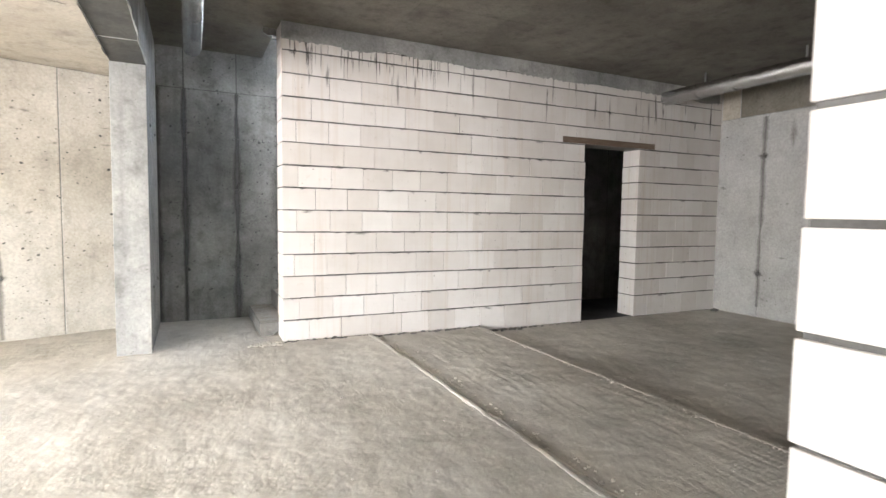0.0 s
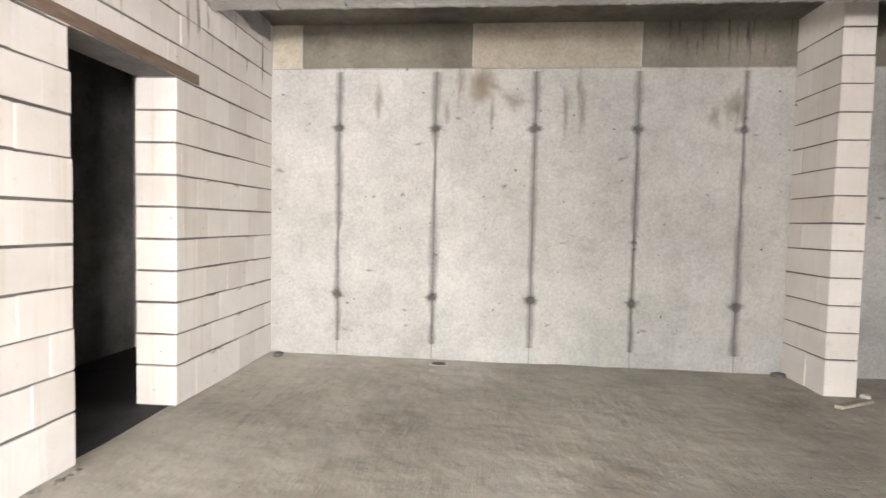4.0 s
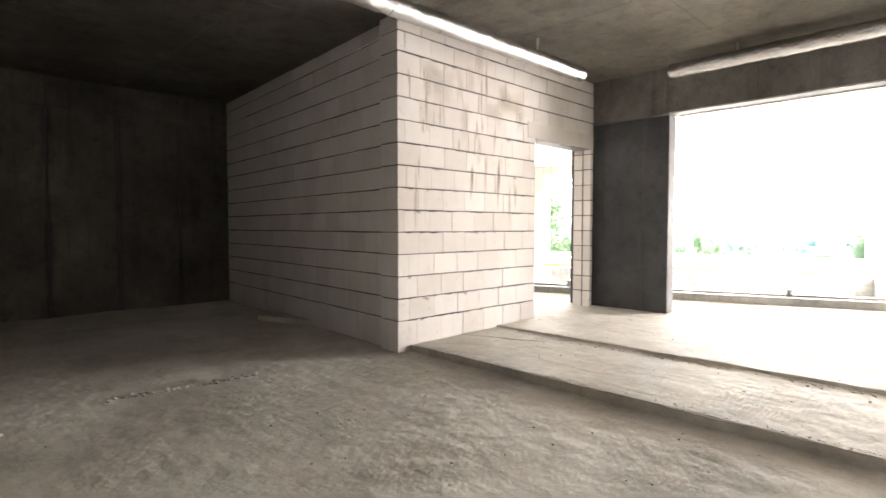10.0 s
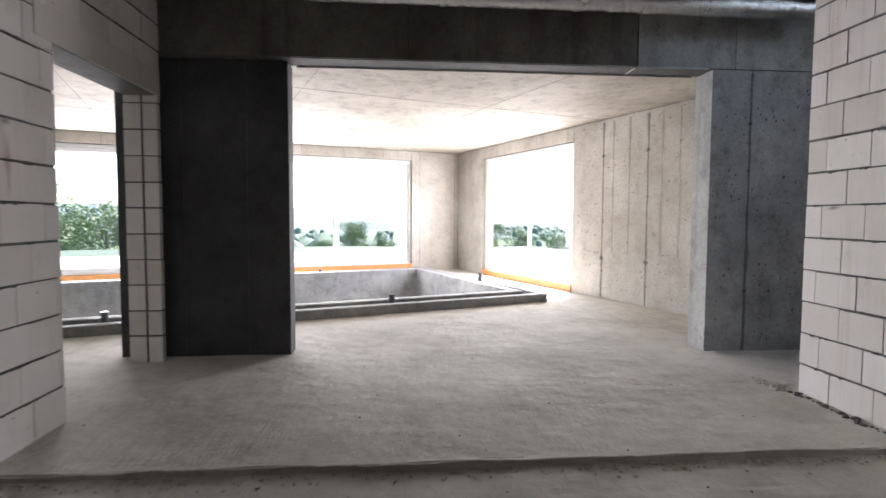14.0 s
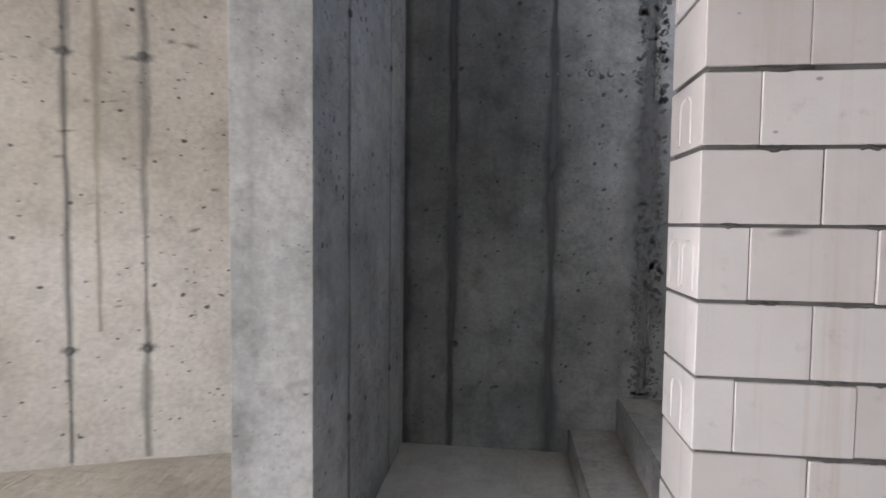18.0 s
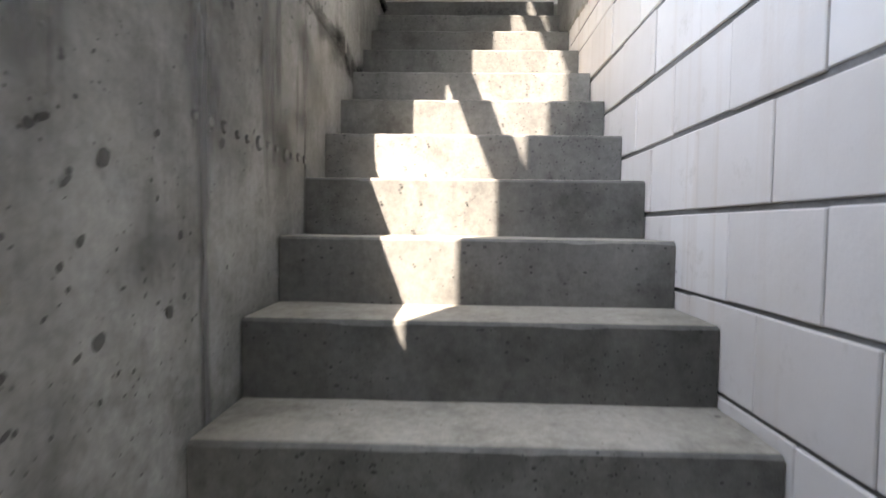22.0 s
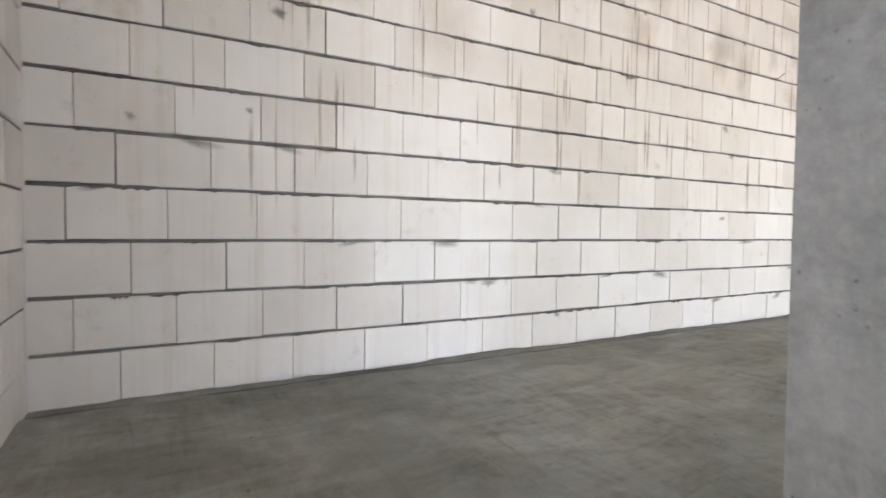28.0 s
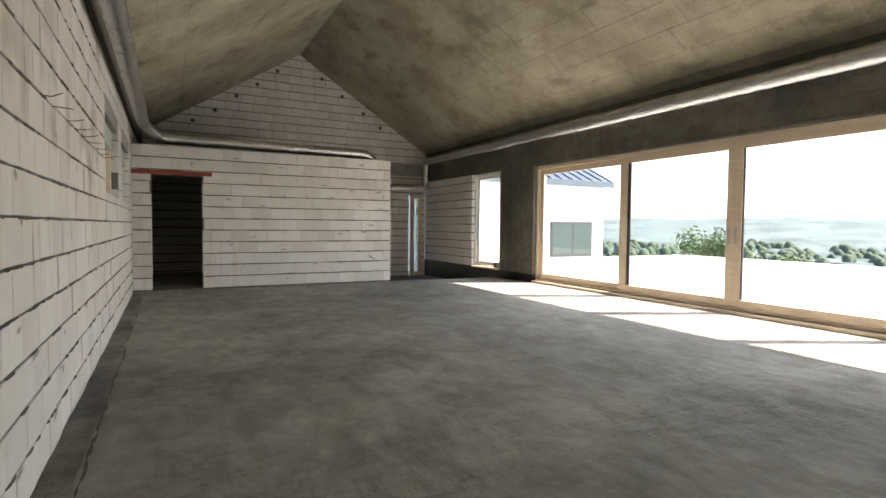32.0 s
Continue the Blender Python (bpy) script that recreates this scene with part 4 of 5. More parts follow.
crack("trim_floor_crack", 6.82, -4.7, 6.9, UP + 0.0075, 0.014, 4.0, "dark ragged crack where the screed ends")
slab("floor_landing", 5.262, 6.84, 5.75, 6.95, UP - 0.25, UP, SCREED_UP, "screed floor of the landing at the head of the stair")
slab("floor_landing_edge", 6.84, 7.3, 5.75, 6.95, UP - 0.25, UP - 0.03, CONC, "slab edge under the long wall")
slab("floor_recess", -0.33, 7.2, -8.62, -4.72, 3.05, 3.40, SCREED_UP, "lower raw floor past the partition")
slab("floor_back_room", 2.45, 7.0, -8.6, -4.5, 3.41, UP - 0.003, SCREED_UP, "floor of the dark back room")
rows_up = [3.6475 + 0.2045 * k for k in range(14)] + [6.54]
wall_long = pieced_wall("wall_long", "long white block wall with brown rain runs and two high windows", pose(7.0, 6.95, 0, 0, 0, -90), 15.55, rows_up, 0.25, 0.327, BLOCK, MORTAR, holes=[(7.57, 9.15, 5.17, 6.15), (9.70, 11.25, 5.17, 6.15)], most=300, far=2.0, vgap=0.003, gap=0.013, shift=0.5, jag=0.12)
run_free = lambda x, z: long_free(x, z) and noise.noise((x * 1.1, 0.4, 2.0)) > -0.05
slab("wall_long_beam", 6.965, 7.25, -8.6, 6.94, 6.57, 7.05, BOARDED, "board-marked ring beam on the long wall")
# Black strip in place of the shadowed gap above the blocks.
slab("wall_long_felt", 6.985, 7.25, -8.6, 6.94, 6.545, 6.565, BITUMEN, "black strip for the shadow gap between the blocks and the ring beam")
long_free = lambda x, z: not (7.2 < x < 11.6 and z > 5.0)
squeezed(wall_long, rows_up, 12, 900, 41, long_free)
smudges(wall_long, 100, 42, 0.2, 12, 3.8, 6.4, SOOT, (0.02, 0.14), (0.008, 0.03), long_free, -0.0045, rows_up)
smudges(wall_long, 240, 43, 0.2, 12, 4.6, 6.4, RUST_RUN, (0.004, 0.016), (0.10, 0.36), run_free)
smudges(wall_long, 46, 50, 0.2, 12, 5.2, 6.4, TAN, (0.08, 0.3), (0.12, 0.35), long_free)
smudges(wall_long, 16, 48, 0.2, 9, 4.0, 5.6, SOOT, (0.015, 0.05), (0.015, 0.04), long_free)
smudges(wall_long, 24, 44, 0.2, 12, 6.0, 6.4, SOOT, (0.008, 0.02), (0.05, 0.12), long_free)
wall_end = pieced_wall("wall_end", "white block partition with a doorway and an open top", pose(7.0, -4.75, 0, 0, 0, 180), 4.70, [3.70 + 0.2092 * k for k in range(13)], 0.25, 0.327, BLOCK, MORTAR, holes=[(0.30, 1.10, 0, 5.70)], far=2.0, vgap=0.002, gap=0.018)
end_free = lambda x, z: not (0.1 < x < 1.4 and z < 5.85)
squeezed(wall_end, [3.70 + 0.2092 * k for k in range(13)], 4.6, 300, 45, end_free)
smudges(wall_end, 60, 46, 0.1, 4.6, 3.8, 6.1, SOOT, (0.02, 0.12), (0.008, 0.03), end_free)
slab("wall_end_foot", 2.3, 7.0, -5.0, -4.752, UP - 0.05, 3.699, MORTAR, "mortar bed under the partition")
pieced_wall("wall_gable", "gable wall of white blocks under the concrete roof", pose(7.2, -8.6, 0, 0, 0, 180), 7.53, [3.3 + 0.2092 * k for k in range(17)], 0.25, 0.327, BLOCK, MORTAR, most=300, far=6.5, vgap=0.004, gap=0.022, holes=[(7.01, 7.33, 3.4, 5.75)])


def gable_field(name, y, z0, course, pitch, away, gaps=()):
    """The triangle of blocks over the gable, course by course, cut to the slope of the roof."""
    core, bits, k = [], [], 0
    rnd = random.Random(3)
    z = z0
    while z < APEX - 0.05:
        half = (APEX - z) / SLOPE + 0.1
        a, b = max(MIDX - half, -0.33), min(MIDX + half, 7.2)
        s = a - rnd.uniform(0, pitch)
        while s < b:
            p, q = max(s, a), min(s + pitch, b)
            if q - p > 0.03:
                o = rnd.uniform(-0.002, 0.002)
                bits.append((p + 0.002, q - 0.002, *sorted((y + 0.2 * away, y + o)), z + 0.010, z + course - 0.010))
            s += pitch
        core.append((a, b, *sorted((y + 0.2 * away, y + 0.008 * away)), z, z + course))
        z += course
    wall = structure(name, boxes_mesh(name, core, MORTAR), "triangular gable of white blocks with dark joints")
    for x0, x1, ya, yb, za, zb in bits:
        ob = new("block", chamfered(round(x1 - x0, 2), round(yb - ya, 2), round(zb - za, 3), 0.004, BLOCK))
        ob.parent = wall
        ob.location = (x0, ya, za)
    for x, zz in ((2.2, 8.35), (2.75, 8.75), (3.9, 8.8), (4.4, 8.4), (4.9, 8.05), (1.6, 7.95), (5.4, 7.65), (5.9, 7.35), (1.1, 7.6)):
        bm = bmesh.new()
        bmesh.ops.create_cone(bm, cap_ends=True, segments=9, radius1=0.05, radius2=0.035, depth=0.03)
        hole = part("beam_pocket", bm, CONC_DARK, wall)
        hole.matrix_local = pose(x, y - 0.004 * away, zz, 90, 0, 0)


gable_field("wall_gable_top", -8.6, 3.3 + 0.2092 * 16, 0.2092, 0.327, -1)
gable_field("wall_gable_north", 6.94, 3.62 + 0.2045 * 18, 0.2045, 0.327, 1)
wall_stair_upper = pieced_wall("wall_stair_upper", "white block wall beside the stair", pose(3.2, 6.94, 0), 4.1, [3.62 + 0.2045 * k for k in range(19)], 0.3, 0.327, BLOCK, MORTAR, far=2.0, vgap=0.004, gap=0.011)
pieced_wall("wall_stair_corner", "white block wall over the foot of the stair", pose(-0.33, 6.94, 0), 1.567, [3.62 + 0.2045 * k for k in range(19)], 0.3, 0.327, BLOCK, MORTAR, vgap=0.004, gap=0.011)
# Unseen slab; its lower edge is set to end the sun patch on the stair.
slab("wall_stair_lintel", 1.237, 3.2, 6.945, 6.985, 6.45, 7.32, CONC, "thin unseen apron over the stair window, trimming the sunbeam")
wall_rail = pieced_wall("wall_balustrade", "white block wall standing on a cast beam beside the stair", pose(-0.33, 5.48, 0), 5.19, [3.615 + 0.2205 * k for k in range(15)] + [6.9], 0.302, 0.335, BLOCK, MORTAR, far=5.0, vgap=0.004, gap=0.011)
post = slab("wall_post", 4.862, 5.08, 5.482, 5.790, 3.3, 6.9, CONC, "cast concrete post at the head of the stair")
ragged_strip("trim_post_edge", pose(4.875, 5.788, 0, 0, -90, 180) @ pose(3.6, 0, 0), 3.2, -0.02, 0.02, 0.01, CONC, "ragged mortar edge beside the post", rag=0.03)
beam = ragged_strip("trim_stair_beam", pose(5.10, 5.780, 0, 0, 0, 180), 4.4, 3.30, 3.603, 0.016, CONC_STAIR, "cast concrete ring beam with a ragged run of grout", rag=0.05, seed=6.0, step=0.012)
pits(beam, 420, 47, 0.05, 4.3, 3.3, 3.6, None, (0.002, 0.006), (20, 60), -0.0145)
ragged_strip("trim_beam_ridge", pose(5.08, 5.766, 0, 0, 0, 180), 4.3, 3.412, 3.428, 0.010, CONC_STAIR, "ragged ridge left between two pours", rag=0.012, seed=7.0, step=0.012)
ragged_strip("trim_beam_top", pose(4.86, 5.782, 0, 0, 0, 180), 4.2, 3.592, 3.622, 0.006, CONC, "ragged mortar bed on the ring beam", rag=0.012, seed=8.0, step=0.012)
ragged_strip("trim_wall_gap", pose(3.22, 6.944, 0), 1.97, 3.600, 3.620, 0.016, BITUMEN, "black bitumen felt squeezed out under the blocks", rag=0.02, seed=9.0, step=0.012)
ragged_strip("trim_wall_lip", pose(3.22, 6.940, 0), 1.97, 3.617, 3.634, 0.024, CONC, "thin lip of mortar over the felt", rag=0.012, seed=13.0, step=0.015, top_rag=0.01)
for x, low in ((3.925, 3.46), (3.965, 3.51)):
    part("bitumen_run", boxes_mesh("bitumen_run", [(x + 0.62 - 0.003, x + 0.62 + 0.003, -0.014, -0.004, low, 3.59)], BITUMEN), BITUMEN, wall_north, "thin black run of bitumen")

# west side of the hall: beam, piers, block infill
G = pose(-0.33, -8.6, 0, 0, 0, 90)
wall_glazed = pieced_wall("wall_glazed", "board-marked concrete beam and pier round the sliding doors", G, 16.2, [3.3, 6.15, 6.35, 6.55, 6.75, EAVE + 0.1], 0.3, 2.6, BOARDED, CONC_DARK, holes=[(5.27, 14.0, UP, 6.10), (0.0, 4.06, 3.2, 6.15)], shift=0.4, **{**CAST, "gap": 0.005})
pieced_wall("wall_infill", "white block infill beside a narrow window", G @ pose(0, 0.0, 0), 2.75, [3.86 + 0.209 * k for k in range(11)] + [6.147], 0.3, 0.6, BLOCK, MORTAR, vgap=0.003, gap=0.022)
slab("wall_bitumen", 0, 5.27, -0.004, 0.3, 3.25, 3.857, BITUMEN, "black bitumen coat on the foot of the wall", G)
slab("wall_infill_strip", 4.0, 4.06, 0.0, 0.3, 3.86, 6.147, CONC, "cast edge of the pier", G)


def roof_slab(name, x0, z0, x1, z1, y0, y1):
    """A sloping slab of boards' width strips, each a hair higher or lower than the next."""
    verts, faces = [], []
    rnd = random.Random(name)
    n = 12
    up = Vector((-(z1 - z0), 0, x1 - x0)).normalized()
    for k in range(n):
        a, b = (k + 0.006) / n, (k + 0.994) / n
        ya = y0 - rnd.uniform(0, 2.0)
        while ya < y1:
            yb = ya + 2.5
            o = rnd.uniform(0, 0.005)
            for d in (o, 0.3):
                for f in (a, b):
                    p = Vector((x0 + (x1 - x0) * f, 0, z0 + (z1 - z0) * f)) + up * d
                    verts += [(p.x, max(ya, y0) + 0.003, p.z), (p.x, min(yb, y1) - 0.003, p.z)]
            q = len(verts) - 8
            faces += [(q, q + 1, q + 3, q + 2), (q + 4, q + 6, q + 7, q + 5), (q, q + 4, q + 5, q + 1), (q + 2, q + 3, q + 7, q + 6), (q, q + 2, q + 6, q + 4), (q + 1, q + 5, q + 7, q + 3)]
            ya = yb
    q = len(verts)
    for d in (0.012, 0.32):
        for f in (0, 1):
            p = Vector((x0 + (x1 - x0) * f, 0, z0 + (z1 - z0) * f)) + up * d
            verts += [(p.x, y0 - 0.01, p.z), (p.x, y1 + 0.01, p.z)]
    faces += [(q, q + 1, q + 3, q + 2), (q + 4, q + 6, q + 7, q + 5), (q, q + 4, q + 5, q + 1), (q + 2, q + 3, q + 7, q + 6), (q, q + 2, q + 6, q + 4), (q + 1, q + 5, q + 7, q + 3)]
    return structure(name, mesh_from(name, verts, faces, ROOF_SLAB), "sloping cast concrete roof slab with board marks")


roof_slab("ceiling_roof_west", -0.9, EAVE - 0.57 * SLOPE, MIDX, APEX, -8.9, 7.6)
roof_slab("ceiling_roof_east", MIDX, APEX, 7.6, EAVE - 0.57 * SLOPE, -8.9, 7.6)
# Unseen slab added to block light, so the doorway below reads black.
slab("ceiling_back_room", 2.45, 7.0, -8.6, -5.0, 6.06, 6.16, SLAB, "unseen concrete slab over the back room, keeping its doorway dark")
slab("wall_back_room", 2.30, 2.45, -8.6, -5.002, 3.4, 6.16, CONC, "concrete side wall of the dark back room")
slab("wall_passage_beam", -0.33, 2.29, -8.6, -8.45, 6.30, 6.60, CONC, "cast concrete beam over the passage")

# ---- wing ----
POOL = (0.80, 4.50, -8.0, -1.40)
rough_sheet("floor_wing", 0, 8.95, -9.9, 0.0, PLAT - 0.018, SCREED, "pale raw screed floor of the wing round the pool", 0.1, 0.006, 12.0, m=WING, hole=POOL, rake=0.003)


def sheeted(name, x0, x1, y0, y1, z0, z1, label, dx=1.25, dy=2.5, off=0.4):
    """A ceiling slab whose underside shows the formwork sheets as hair-fine joints."""
    boxes = [(x0, x1, y0, y1, z0 + 0.003, z1)]
    rnd = random.Random(name)
    x = x0
    while x < x1 - 0.01:
        b = min(x + dx, x1)
        y = y0 - dy * rnd.uniform(0, off)
        while y < y1:
            c, d = max(y, y0), min(y + dy, y1)
            if d - c > 0.05:
                boxes.append((x + 0.002, b - 0.002, c + 0.002, d - 0.002, z0 + rnd.uniform(-0.0015, 0.0015), z0 + 0.01))
            y += dy
        x = b
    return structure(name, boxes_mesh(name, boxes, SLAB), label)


def prism(name, outline, z0, z1, mat, label):
    n = len(outline)
    v = [(x, y, z) for z in (z0, z1) for x, y in outline]
    f = [tuple(reversed(range(n))), tuple(range(n, 2 * n))] + [(k, (k + 1) % n, n + (k + 1) % n, n + k) for k in range(n)]
    return structure(name, mesh_from(name, v, f, mat), label)


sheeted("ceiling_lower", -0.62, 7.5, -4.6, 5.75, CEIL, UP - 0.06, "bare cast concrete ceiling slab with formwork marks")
corner = [tuple((WING @ Vector((p, q, 0)))[:2]) for p, q in ((-0.3, 0.3), (-0.3, -10.3), (5.6, -10.3))]
prism("ceiling_wing", [corner[0], corner[1], corner[2], (2.60, -3.6), (2.60, 0.345), (-0.612, 0.345), (-0.612, 7.2)], 2.95, 3.55, WING_SLAB, "bare concrete ceiling of the wing")
fins = []
for q in (-2.1, -4.6, -7.1):
    fins.append((0.0, 8.2 + 0.374 * q, q, q + 0.004, 2.9475, 2.951))
for p in (2.45, 5.0):
    fins.append((p, p + 0.004, max(-9.9, (p - 8.2) / 0.374), 0.0, 2.9475, 2.951))
structure("trim_ceiling_fins", boxes_mesh("trim_ceiling_fins", fins, DARK_GREY), "fine ridges left by the formwork on the ceiling", WING)
wall_wn = pieced_wall("wall_wing_north", "pale cast concrete wall with formwork joints", WING @ pose(-0.37, 0, 0), 8.99, [PLAT - 0.05, 2.948], 0.3, 0.9, WING_WALL, CONC_JOINT, holes=[(1.57, 4.67, 0.27, 2.71)], shift=0, vgap=0.010, **CAST)
tie_marks(wall_wn, [(0.9 * k, z) for k in (6, 7, 8) for z in (0.80, 2.39)] + [(7.58, 0.79), (7.58, 2.4)], 0.022)
for sx in (5.4, 6.3, 7.2, 7.58):
    for z in (0.80, 2.39):
        ob = part("tie_smudge", stain_patch(sx + z, 0.06, 0.03), CONC_STAIN, wall_wn)
        ob.matrix_local = pose(sx, -0.0024, z)
joint_stains(wall_wn, [5.4, 6.3, 7.2, 7.58], PLAT, 2.9, 0.03, SOFT_RUN)
pits(wall_wn, 900, 22, 4.8, 8.9, 0.3, 2.9, None, (0.004, 0.012), (-20, 25))
smudges(wall_wn, 40, 24, 4.8, 8.9, 0.3, 2.9, SOFT_RUN, (0.02, 0.08), (0.006, 0.02), None, -0.0018)
joint_stains(wall_wn, [5.62, 5.95, 6.55, 6.85, 7.35], 0.9, 2.9, 0.028, BROWN_DAMP)
pieced_wall("wall_wing_west", "pale cast concrete wall round wide windows", WING @ pose(0, -10, 0, 0, 0, 90), 10, [PLAT - 0.05, 2.948], 0.3, 0.9, WING_WALL, CONC_JOINT, holes=[(1.6, 8.80, 0.33, 2.73)], shift=0, vgap=0.010, **CAST)
# Unseen wall; its opening is added to let sky light into the wing.
pieced_wall("wall_wing_south", "unseen concrete wall closing the wing, with an opening added for light", WING @ pose(5.6, -10, 0, 0, 0, 180), 5.9, [PLAT - 0.3, 2.948], 0.3, 1.2, CONC, CONC_DARK, holes=[(0.6, 5.0, 0.33, 2.73)], shift=0, vgap=0.006, **CAST)
slab("wall_entry", 2.56, 2.62, -3.6, 0.35, PLAT - 0.1, 3.0, CONC, "plain concrete wall behind the dark room")
slab("wall_entry_south", 0.1, 2.63, -3.6, -3.4, PLAT - 0.1, 3.0, CONC, "plain concrete wall closing the entry")

# ---- windows ----
def framed_window(name, m, width, z0, z1, cuts, mat, label, depth=0.07, bar=0.085, sill=None, kind="window", slide=(), sill_mat=None, handle=()):
    """A window in its own plane: x along it, y outwards. cuts: where the leaves meet. slide: leaves that stand on an inner track."""
    win = empty(name, m, label, kind, "", "structure")
    boxpart("frame_head", 0, width, 0.08, 0.08 + depth * 1.6, z1 - 0.06, z1, mat, win)
    boxpart("frame_foot", 0, width, 0.08, 0.08 + depth * 1.6, z0, z0 + 0.05, mat, win)
    boxpart("frame_jamb", 0, 0.05, 0.08, 0.08 + depth * 1.6, z0 + 0.05, z1 - 0.06, mat, win)
    boxpart("frame_jamb", width - 0.05, width, 0.08, 0.08 + depth * 1.6, z0 + 0.05, z1 - 0.06, mat, win)
    edges = [0.05, *cuts, width - 0.05]
    for k, (a, b) in enumerate(zip(edges, edges[1:])):
        y = 0.085 if k in slide else 0.085 + depth * 0.75
        leaf = empty("sash", pose(0, 0, 0), "", "")
        leaf.parent = win
        lo, hi = z0 + 0.05, z1 - 0.06
        boxpart("stile", a, a + bar, y, y + depth * 0.7, lo, hi, mat, leaf)
        boxpart("stile", b - bar, b, y, y + depth * 0.7, lo, hi, mat, leaf)
        boxpart("rail", a + bar, b - bar, y, y + depth * 0.7, lo, lo + bar, mat, leaf)
        boxpart("rail", a + bar, b - bar, y, y + depth * 0.7, hi - bar, hi, mat, leaf)
        pane = boxpart("pane", a + bar, b - bar, y + depth * 0.3, y + depth * 0.3 + 0.012, lo + bar, hi - bar, GLASS, leaf, "clear glass", 0.001)
        pane.visible_shadow = False
    if sill:
        boxpart("sill_board", 0.0, width, -0.02, 0.08, z0 - sill, z0 + 0.012, sill_mat or OSB, win, "orange-brown sill board")
    for hx, z in handle:
        grip = boxpart("handle", hx - 0.012, hx + 0.012, 0.035, 0.05, z - 0.13, z + 0.13, STEEL, win, "brushed steel handle")
        for dz in (-0.1, 0.08):
            boxpart("handle_post", hx - 0.008, hx + 0.008, 0.05, 0.086, z + dz, z + dz + 0.02, STEEL, win)
    return win


framed_window("window_1", WING @ pose(0, -8.40, 0, 0, 0, 90), 7.20, 0.33, 2.73, (1.7, 3.6, 5.45), WHITE, "wide white-framed sliding window with an orange sill board", 0.07, 0.07, 0.08, slide=(2,), handle=[(5.40, 1.3)])
framed_window("window_2", WING @ pose(1.2, 0, 0), 3.10, 0.27, 2.71, (1.65,), WHITE, "white-framed sliding window with an orange sill board", 0.07, 0.06, 0.10, slide=(1,))
UPW = pose(-0.33, -3.33, 0, 0, 0, 90)
framed_window("window_3", UPW, 8.73, UP + 0.04, 6.10, (2.36, 4.38, 6.40), LARCH, "wide larch-framed sliding glass door onto the terrace", 0.08, 0.11, 0.04, slide=(1, 2), sill_mat=LARCH, handle=[(4.325, 4.75), (4.435, 4.75)])
boxpart("gasket", 2.47, 2.53, 0.10, 0.13, UP + 0.2, 5.93, ANTHRACITE, bpy.data.objects["window_3"], "dark blue-grey gasket strip")
boxpart("gasket", 4.49, 4.51, 0.10, 0.13, UP + 0.2, 5.93, ANTHRACITE, bpy.data.objects["window_3"], "dark gasket strip")
boxpart("track", 0.0, 8.73, 0.02, 0.05, UP + 0.035, UP + 0.056, BITUMEN, bpy.data.objects["window_3"], "dark sliding track")
framed_window("window_4", pose(-0.33, -5.85, 0, 0, 0, 90), 1.25, 3.87, 6.14, (), WHITE, "narrow tall window with a pale painted frame", 0.08, 0.08, 0.03, sill_mat=LARCH)
for name, y, w in (("window_5", -0.62, 1.58), ("window_6", -2.75, 1.55)):
    win = framed_window(name, pose(7.0, y, 0, 0, 0, -90), w, 5.17, 6.15, (w * 0.5,), LARCH, "small high wooden window deep in the block wall", 0.07, 0.06)
    boxpart("shutter_box", 0.0, w, 0.06, 0.24, 5.76, 5.98, SHUTTER, win, "pale green roller shutter box")
    boxpart("lintel", -0.1, w + 0.1, 0.004, 0.24, 5.98, 6.15, CONC, win, "grey cast lintel")
win7 = framed_window("window_7", pose(1.237, 7.12, 0), 1.96, 2.78, 7.30, (), ANTHRACITE, "tall stair window with two broad transoms", 0.04, 0.03)
boxpart("transom", 0.0, 1.96, -0.17, -0.14, 4.16, 4.47, ANTHRACITE, win7, "broad dark transom")
boxpart("transom", 0.0, 1.96, -0.17, -0.14, 5.98, 6.24, ANTHRACITE, win7, "broad dark transom")
framed_window("window_8", pose(-0.13, -8.62, 0), 0.32, 3.42, 5.74, (), LARCH, "narrow glazed door at the end of the passage", 0.08, 0.05, kind="door")

box = empty("cardboard_box", pose(-0.36, -4.74, 3.884), "small pale cardboard box on the sill of the narrow window", "box")
CARD = plain("pale_card", (0.46, 0.41, 0.34), 0.8, 0.0, 14, 0.25)
boxpart("carton", -0.05, 0.05, -0.06, 0.05, 0, 0.13, CARD, box, "", 0.003)
boxpart("print", 0.05, 0.052, -0.04, 0.03, 0.03, 0.09, BITUMEN, box, "dark printed patch", 0.0005)
# lintels
boxpart("lintel", 3.44, 5.02, -0.012, 0.10, 2.425, 2.50, OLD_WOOD, wall_stair, "weathered brown timber lintel board")
boxpart("lintel", 2.05, 3.588, -0.006, 0.27, 2.425, 2.62, BLOCK, wall_door, "pale lintel block")
boxpart("lintel", 0.0, 1.26, -0.03, 0.25, 5.705, 5.775, RED, wall_end, "red-painted steel lintel")


